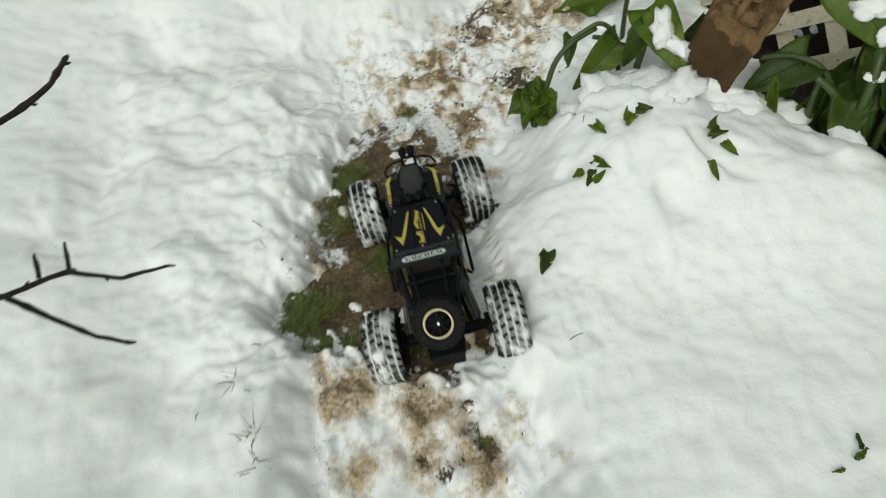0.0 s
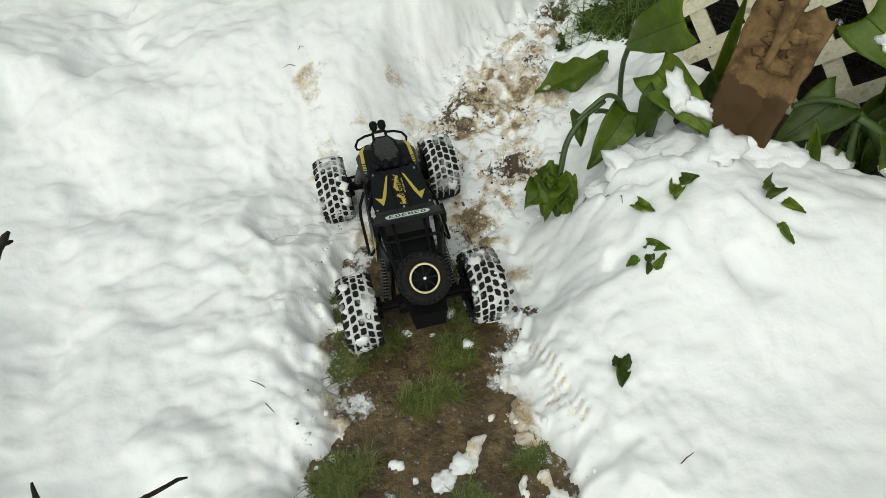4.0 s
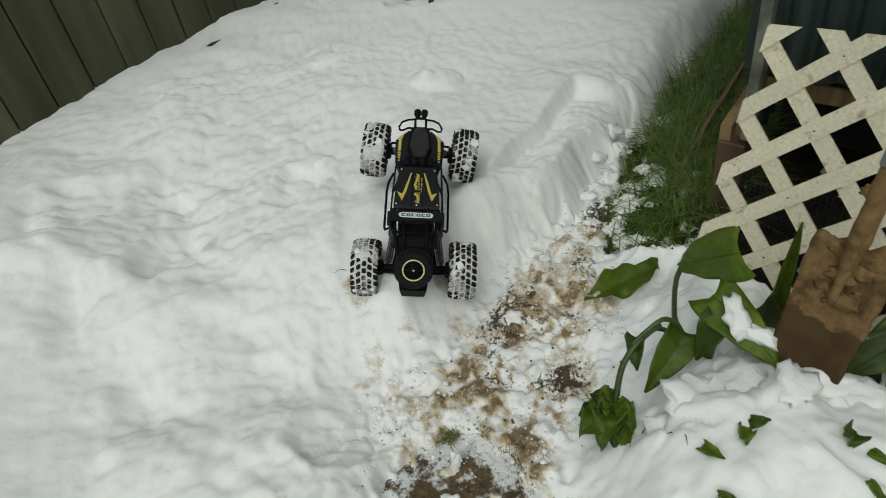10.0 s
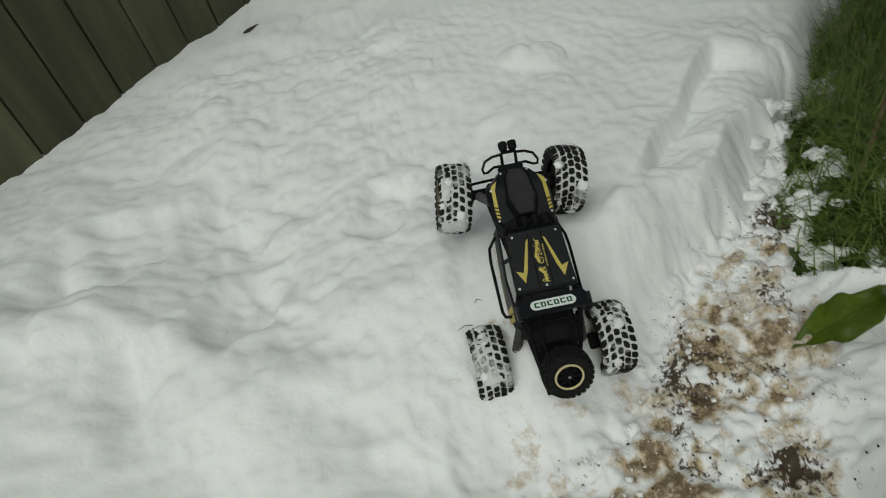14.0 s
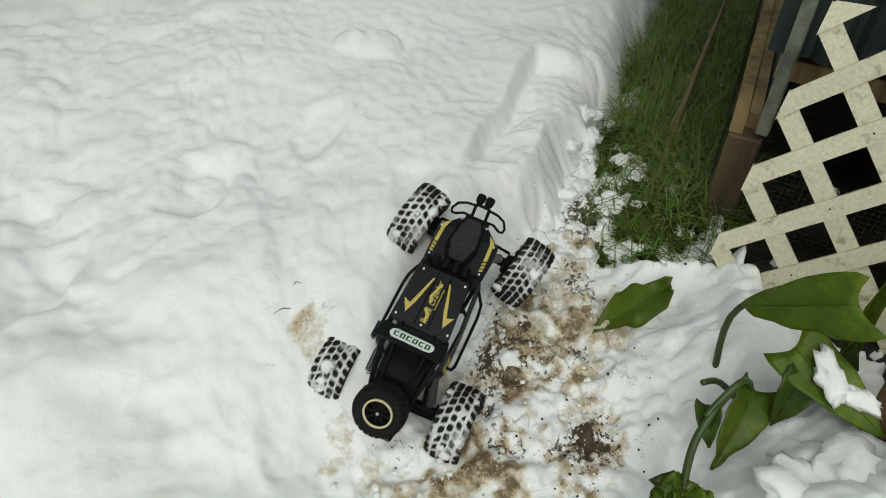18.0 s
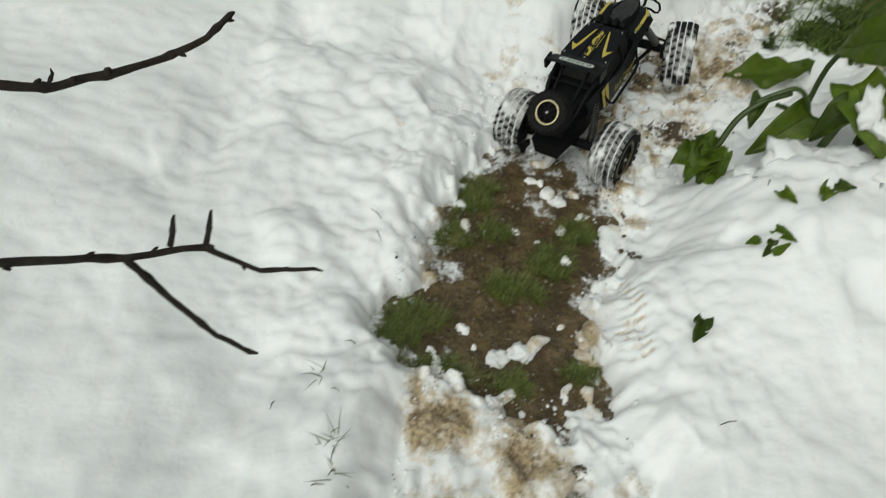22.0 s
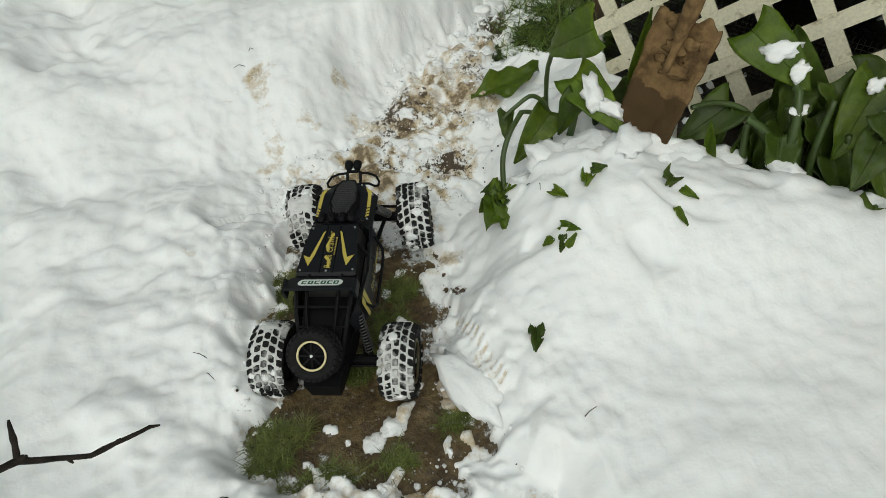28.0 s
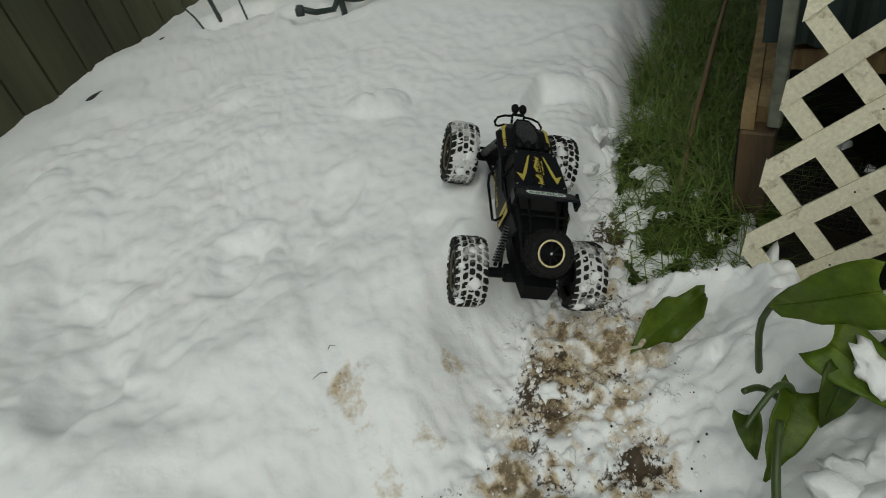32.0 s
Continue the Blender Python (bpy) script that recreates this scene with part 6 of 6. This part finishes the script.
# Leaf tips that poke out of the mound.
for i, (x, y, turn, w, long) in enumerate(((.478, .9, 250, .012, .03), (.49, .905, 330, .009, .026), (.415, .898, 280, .009, .036), (.405, .825, 300, .009, .034), (.398, .803, 250, .007, .03), (.385, .813, 200, .007, .022), (.398, .78, 20, .006, .02),
                                           (.63, .86, 230, .016, .03), (.636, .828, 290, .007, .036), (.602, .785, 280, .006, .036), (.305, .675, 255, .013, .045), (.72, .285, 30, .004, .022), (.7, .272, 200, .003, .02), (.735, .3, 100, .003, .02))):
    a = radians(turn)
    ex, ey = x + long * math.cos(a), y + long * math.sin(a)
    bm = blade(bmesh.new(), (x, y, top(x, y) + .001), (ex, ey, top(ex, ey) + .012), w * .95, (-.2 + .3 * math.cos(a * 3), -.5, .8), .6, .2, .05, .6, 60 + i)
    ob = part("leaf_tip", bm, LEAFDARK if i % 3 == 1 else LEAF, None, "", True)
    ob.modifiers.new("thick", "SOLIDIFY").thickness = .001
    tagged(ob, "green leaf tip poking out of the snow mound", "leaf", "leaf tips in the mound")


def clump(name, at, size, flat, material, label, category, seed, group="", rot=0.0, face=None):
    """A lumpy irregular piece that lies at a spot."""
    bm = bmesh.new()
    bmesh.ops.create_icosphere(bm, subdivisions=3, radius=1)
    for v in bm.verts:
        q = v.co.copy()
        k = 1 + .6 * noise.noise(q * 1.3 + Vector((seed * 7.1, 0, 0))) + .4 * noise.noise(q * 3.2 + Vector((0, seed * 3.3, 0))) + .2 * noise.noise(q * 8 + Vector((0, seed * 3.3, 0)))
        v.co = Vector((q.x * size[0], q.y * size[1], q.z * flat)) * k
    ob = part(name, bm, material, None, "", True)
    m = pose(*at, 0, 0, rot)
    if face:
        m = Matrix.Translation(at) @ Vector(face).to_track_quat("Z", "Y").to_matrix().to_4x4() @ pose(0, 0, 0, 0, 0, rot)
    ob.matrix_world = m
    return tagged(ob, label, category, group)


for i, (at, size, flat, face) in enumerate((((.575, 1.095, .232), (.02, .036, 1), .013, (-.25, -.5, .8)), ((.6, 1.06, .218), (.014, .03, 1), .011, (-.25, -.5, .8)), ((.897, 1.0, .322), (.018, .034, 1), .01, (-.4, -.7, .6)),
                                            ((.925, .962, .296), (.014, .02, 1), .006, (-.4, -.7, .6)), ((.905, .905, .25), (.018, .01, 1), .005, (0, -.3, .9)), ((1.05, .9, .275), (.02, .012, 1), .005, (-.3, -.6, .75)))):
    clump("snow_on_leaf", at, size, flat, LOOSE, "small heap of wet snow lying on a leaf", "snow", i, "snow on the leaves", 20 + i * 40, face)
clump("snow_lump", (.655, .972, top(.655, .972) + .006), (.055, .028), .022, LOOSE, "clod of snow heaped against the spade", "snow lump", 23, "loose snow lumps", -25)
clump("snow_lump", (.747, 1.903, .03), (.02, .02), .018, LOOSE, "round lump of snow in the grass", "snow lump", 11, "loose snow lumps")
clump("snow_lump", (.03, .62, earth(.03, .62) + .003), (.022, .018), .008, LOOSE, "thin patch of snow on the mud", "snow lump", 14, "loose snow lumps")
clump("snow_lump", (-.01, .6, earth(-.01, .6) + .002), (.018, .016), .005, LOOSE, "thin patch of snow on the mud", "snow lump", 15, "loose snow lumps")
clump("snow_lump", (.06, .98, earth(.06, .98) + .004), (.016, .012), .01, LOOSE, "clod of snow on the mud", "snow lump", 16, "loose snow lumps")
clump("ice_chunk", (.15, .672, earth(.15, .672) + .004), (.03, .02), .0035, ICE, "beige slab of dirty ice on the mud", "ice", 19.4, "dirty ice by the path", 60)
clump("ice_chunk", (.146, .628, earth(.146, .628) + .003), (.024, .013), .003, ICE, "beige slab of dirty ice on the mud", "ice", 18, "dirty ice by the path", -20)
for i, (x, y, r) in enumerate(((0, 1.033, .018), (.109, .949, .016), (.074, .907, .018), (-.015, .886, .013), (.031, .87, .008), (.031, 1.126, .016),
                               (.16, .9, .014))):
    clump("snow_lump", (x, y, earth(x, y) + r * .05), (r * .7, r * .5), r * .38, LOOSE, "small white clod of snow on the mud", "snow lump", 40 + i, "loose snow lumps", 50 * i)
for i, (x, y, r) in enumerate(((.69, 1.9, .018), (.66, 1.8, .02), (.527, 1.72, .022), (.503, 1.638, .02), (.231, 1.435, .022), (.47, 1.69, .018), (.744, 1.559, .016), (.56, 1.7, .018), (.6, 1.72, .015), (.62, 1.76, .018), (.44, 1.64, .014),
                               (.36, 1.6, .014), (.64, 1.7, .012), (.58, 1.62, .013), (.7, 1.75, .014), (.2, 1.3, .014), (.3, 1.36, .012))):
    clump("snow_lump", (x, y, top(x, y) - r * .05), (r * 1.1, r * .9), r * .5, LOOSE, "broken lump of snow beside the grass", "snow lump", 60 + i, "loose snow lumps", 67 * i)
for i, (x, y, r) in enumerate(((.53, .985, .04), (.585, .945, .03), (.445, 1.0, .034), (.7, .93, .028), (.79, .94, .034), (.87, .84, .026), (.39, .98, .022), (.66, .935, .02))):
    clump("snow_lump", (x, y, top(x, y) - r * .12), (r * 1.45, r * 1.15), r * .48, LOOSE, "rounded clod of wet snow among the plants", "snow lump", 120 + i, "clods of snow by the plants", 53 * i)
for i, (x, y, r) in enumerate(((.6, 1.85, .026), (.645, 1.9, .03), (.69, 1.965, .026), (.73, 2.02, .024), (.55, 1.82, .022), (.77, 2.08, .022), (.5, 1.76, .02), (.67, 1.93, .018), (.58, 1.87, .018), (.62, 1.94, .022), (.7, 2.03, .026))):
    clump("snow_lump", (x, y, top(x, y) + r * .05), (r * 1.15, r * .9), r * .75, LOOSE, "ragged clod fallen from the broken snow edge", "snow lump", 160 + i, "clods along the snow edge", 41 * i)
slab_snow = clump("snow_slab", (.272, .662, .043), (.034, .074), .02, LOOSE, "white slab of snow broken off the mound", "snow slab", 31, "", 12)

# Bare branches that reach in from the side.
def branch(paths, label):
    thing = tagged(empty("branch"), label, "branch", "bare branches")
    for i, (pts, r0, r1) in enumerate(paths):
        fine = []
        pts = [Vector(p) for p in pts]
        for a, b in zip(pts, pts[1:]):
            for k in range(6):
                p = a.lerp(b, k / 6)
                fine.append(p + Vector((noise.noise(p * 21), noise.noise(p * 23 + Vector((3, 0, 0))), noise.noise(p * 19 + Vector((0, 5, 0))))) * .005)
        fine.append(pts[-1])
        n = len(fine) - 1
        rad = [(r0 + (r1 - r0) * k / n) * (1 + .16 * noise.noise((k * .9, i, 1.5)) + (.3 if k % 7 == 3 else 0)) for k in range(n + 1)]
        rad[-1] = r1 * .5
        bm = tube(bmesh.new(), fine, rad, 8)
        if not i:
            # Buds and old leaf scars on alternate sides.
            turn = random.Random(len(paths) + 3)
            for k in range(4, n - 1, 4):
                side = frame_on(fine[k + 1] - fine[k])[0]
                side = Matrix.Rotation(turn.uniform(0, math.tau), 3, fine[k + 1] - fine[k]) @ side
                ahead = (fine[k + 1] - fine[k]).normalized()
                tube(bm, [fine[k], fine[k] + side * rad[k] * 1.2 + ahead * .003, fine[k] + side * rad[k] * turn.uniform(1.6, 2.2) + ahead * .006], [rad[k] * .9, rad[k] * .7, rad[k] * .3], 6)
        part("stem" if not i else "twig", bm, BARK, thing, "", True)
    return thing


low_branch = branch([([(-0.83, 0.205, 0.548), (-0.652, 0.257, 0.529), (-0.482, 0.335, 0.493), (-0.397, 0.39, 0.452), (-0.338, 0.437, 0.428), (-0.287, 0.441, 0.39), (-0.227, 0.475, 0.36)], .0058, .0022), ([(-0.397, 0.389, 0.452), (-0.355, 0.372, 0.413), (-0.308, 0.358, 0.379), (-0.266, 0.36, 0.349)], .0045, .0024), ([(-0.368, 0.419, 0.442), (-0.364, 0.442, 0.469)], .0036, .0024), ([(-0.339, 0.438, 0.429), (-0.335, 0.464, 0.459)], .0036, .0022)], "bare brown branch with short twigs over the snow")
high_branch = branch([([(-0.937, 0.409, 0.664), (-0.741, 0.448, 0.599), (-0.566, 0.51, 0.553), (-0.532, 0.536, 0.537), (-0.489, 0.574, 0.529), (-0.447, 0.623, 0.523), (-0.407, 0.664, 0.528), (-0.384, 0.699, 0.546)], .0062, .0034), ([(-0.536, 0.534, 0.539), (-0.526, 0.543, 0.556)], .0026, .0014)], "thin bare branch over the snow")

# The stick in the grass, the orange twig and dry stems.
stick("dead_stick", [(.765, 1.78, .015), (.97, 1.985, .075), (1.19, 2.2, .12), (1.39, 2.39, .16)], [.006, .008, .007, .006], DRY, "long brown dead stick lying in the grass", "stick")
stick("orange_twig", [(.765, 1.69, .012), (.785, 1.655, .012), (.795, 1.635, .006)], [.003, .004, .0025], ORANGE, "short orange twig on dark soil", "twig")
rnd = random.Random(17)
for x, y in ((-.27, .47), (-.25, .45), (-.21, .36), (-.2, .33), (-.23, .3), (-.33, .42), (-.24, .55), (-.27, .78), (-.26, .8), (.32, .5), (.38, .95), (.4, .93), (-.12, 1.62), (-.13, 1.58), (.33, 1.05), (.36, 1.0), (.2, 1.62), (-.2, .2)):
    z = top(x, y)
    a = rnd.uniform(0, math.tau)
    n = rnd.uniform(.012, .035)
    stick("dry_stem", [(x, y, z - .004), (x + n * .5 * math.cos(a), y + n * .5 * math.sin(a), z + .008), (x + n * math.cos(a), y + n * math.sin(a), z + .004)], [.0009, .0008, .0005], BARK,
          "thin dark dry stem poking from the snow", "stem", "dry stems in the snow", 5)


def grass(name, spots, tall, wide, material, label, seed):
    """Many single blades as one object."""
    rnd = random.Random(seed)
    verts, faces = [], []
    for x, y, z, k in spots:
        a, lean, h = rnd.uniform(0, math.tau), rnd.uniform(.3, 1.9), tall * k * rnd.uniform(.5, 1.3)
        w = wide * rnd.uniform(.6, 1.3)
        dx, dy = math.cos(a), math.sin(a)
        sx_, sy_ = -dy * w, dx * w
        b = len(verts)
        for t in (0, .45, .8):
            o = lean * h * t * t
            zz = z + h * t * (1 - .3 * lean * t)
            ww = 1 - .65 * t
            verts += [(x + dx * o - sx_ * ww, y + dy * o - sy_ * ww, zz), (x + dx * o + sx_ * ww, y + dy * o + sy_ * ww, zz)]
        verts.append((x + dx * lean * h, y + dy * lean * h, z + h * (1 - .3 * lean)))
        faces += [(b, b + 1, b + 3, b + 2), (b + 2, b + 3, b + 5, b + 4), (b + 4, b + 5, b + 6)]
    return tagged(sheet(name, verts, faces, material), label, "grass", kind="stuff")


def scatter(count, seed, x0, x1, y0, y1, test):
    r = np.random.RandomState(seed)
    x, y = r.uniform(x0, x1, count), r.uniform(y0, y1, count)
    ok = test(x, y)
    return x[ok], y[ok]


x, y = scatter(60000, 1, .45, 2.4, 1.45, 3.6, lambda x, y: (inside(x, y, STRIP) < .02) & (inside(x, y, BED) > 0) & (vnoise(x, y, .07, 2) > -.55) & (depth(x, y) < .02))
z = earth(x, y)
keep = 13000
grass("long_grass", list(zip(x[:keep], y[:keep], z[:keep] - .005, .55 + .75 * ridge((x[:keep] - .6) / .4))), .115, .0017, GRASS, "long green grass with bits of snow along the shed", 2)
x, y = scatter(26000, 3, .45, .9, 1.5, 2.05, lambda x, y: (inside(x, y, STRIP) < .02) & (depth(x, y) < .012))
n = 1700
verts, faces = [], []
rnd = random.Random(23)
for px, py, pz in zip(x[:n], y[:n], earth(x[:n], y[:n])):
    a, r = rnd.uniform(0, math.tau), rnd.uniform(.007, .019)
    c = Vector((px, py, pz + rnd.uniform(.008, .035)))
    d, s = Vector((math.cos(a), math.sin(a), rnd.uniform(-.2, .5))), Vector((-math.sin(a), math.cos(a), rnd.uniform(-.2, .2)))
    b = len(verts)
    verts += [tuple(c - d * r), tuple(c + s * r * .5), tuple(c + d * r), tuple(c - s * r * .5)]
    faces.append((b, b + 1, b + 2, b + 3))
tagged(sheet("weed_leaves", verts, faces, LEAFDARK), "dark green small weed leaves among the grass", "weeds", kind="stuff")
def in_patch(x, y):
    return (moss_at(x, y) + .6 * vnoise(x, y, .022, 93) < .95) & (np.minimum(inside(x, y, BARE), inside(x, y, HOLE)) < .02)


x, y = scatter(90000, 5, -.26, .24, .3, 1.2, in_patch)
n = min(8000, len(x))
grass("short_grass", list(zip(x[:n], y[:n], earth(x[:n], y[:n]) - .002, np.ones(n))), .019, .0009, LAWN, "short flattened green grass in the mud", 6)


x, y = scatter(400, 8, -.3, -.17, .28, .5, lambda x, y: np.minimum(np.hypot(x + .224, y - .363), np.minimum(np.hypot(x + .2, y - .32), np.hypot(x + .283, y - .48))) < .018)
grass("snow_grass", [(a, b, top(a, b) - .006, 1.0) for a, b in zip(x, y)], .028, .0009, LAWN, "thin green grass blades poking through the snow", 12)


def crumbs(name, spots, material, label, seed, category):
    """Many small irregular bits as one object."""
    rnd = random.Random(seed)
    base = bmesh.new()
    bmesh.ops.create_icosphere(base, subdivisions=1, radius=1)
    shape, tris = [v.co.copy() for v in base.verts], [[v.index for v in f.verts] for f in base.faces]
    base.free()
    verts, faces = [], []
    for x, y, z, r in spots:
        b, o = len(verts), rnd.uniform(0, 50)
        f = rnd.uniform(.45, .9)
        for q in shape:
            k = r * (1 + .95 * noise.noise(q * 1.6 + Vector((o, 0, 0))))
            verts.append((x + q.x * k, y + q.y * k, z + q.z * k * f))
        faces += [[b + i for i in t] for t in tris]
    return tagged(sheet(name, verts, faces, material, True), label, category, kind="stuff")


r = np.random.RandomState(9)
x, y = scatter(26000, 10, -.4, .75, .1, 2.0, lambda x, y: ((abs(inside(x, y, BARE)) < .035) | (abs(inside(x, y, TRODDEN)) < .05) | (inside(x, y, TRODDEN) < 0) | (abs(inside(x, y, STRIP)) < .05) | (abs(inside(x, y, NEAR_DIRT)) < .02)) & (vnoise(x, y, .05, 3) > -.1))
n = 1500
sizes = .0011 + .0058 * r.rand(n) ** 5
zz = earth(x[:n], y[:n]) + np.maximum(depth(x[:n], y[:n]), 0)
crumbs("snow_crumbs", zip(x[:n], y[:n], zz + sizes * .2, sizes), LOOSE, "loose crumbs of snow along the path", 4, "snow")
n2 = 260
sizes = .0008 + .0024 * r.rand(n2) ** 3
crumbs("mud_crumbs", zip(x[n:n + n2], y[n:n + n2], earth(x[n:n + n2], y[n:n + n2]) + np.maximum(depth(x[n:n + n2], y[n:n + n2]), 0) + .001, sizes), SOIL, "crumbs of dark earth scattered on the snow", 5, "earth")
x, y = scatter(5000, 12, -.22, .2, .52, 1.18, lambda x, y: inside(x, y, BARE) < -.01)
n = 260
crumbs("grit", zip(x[:n], y[:n], earth(x[:n], y[:n]), .0015 + .003 * r.rand(n) ** 2), STONE, "small grit and snow grains on the mud", 6, "grit")


motions()
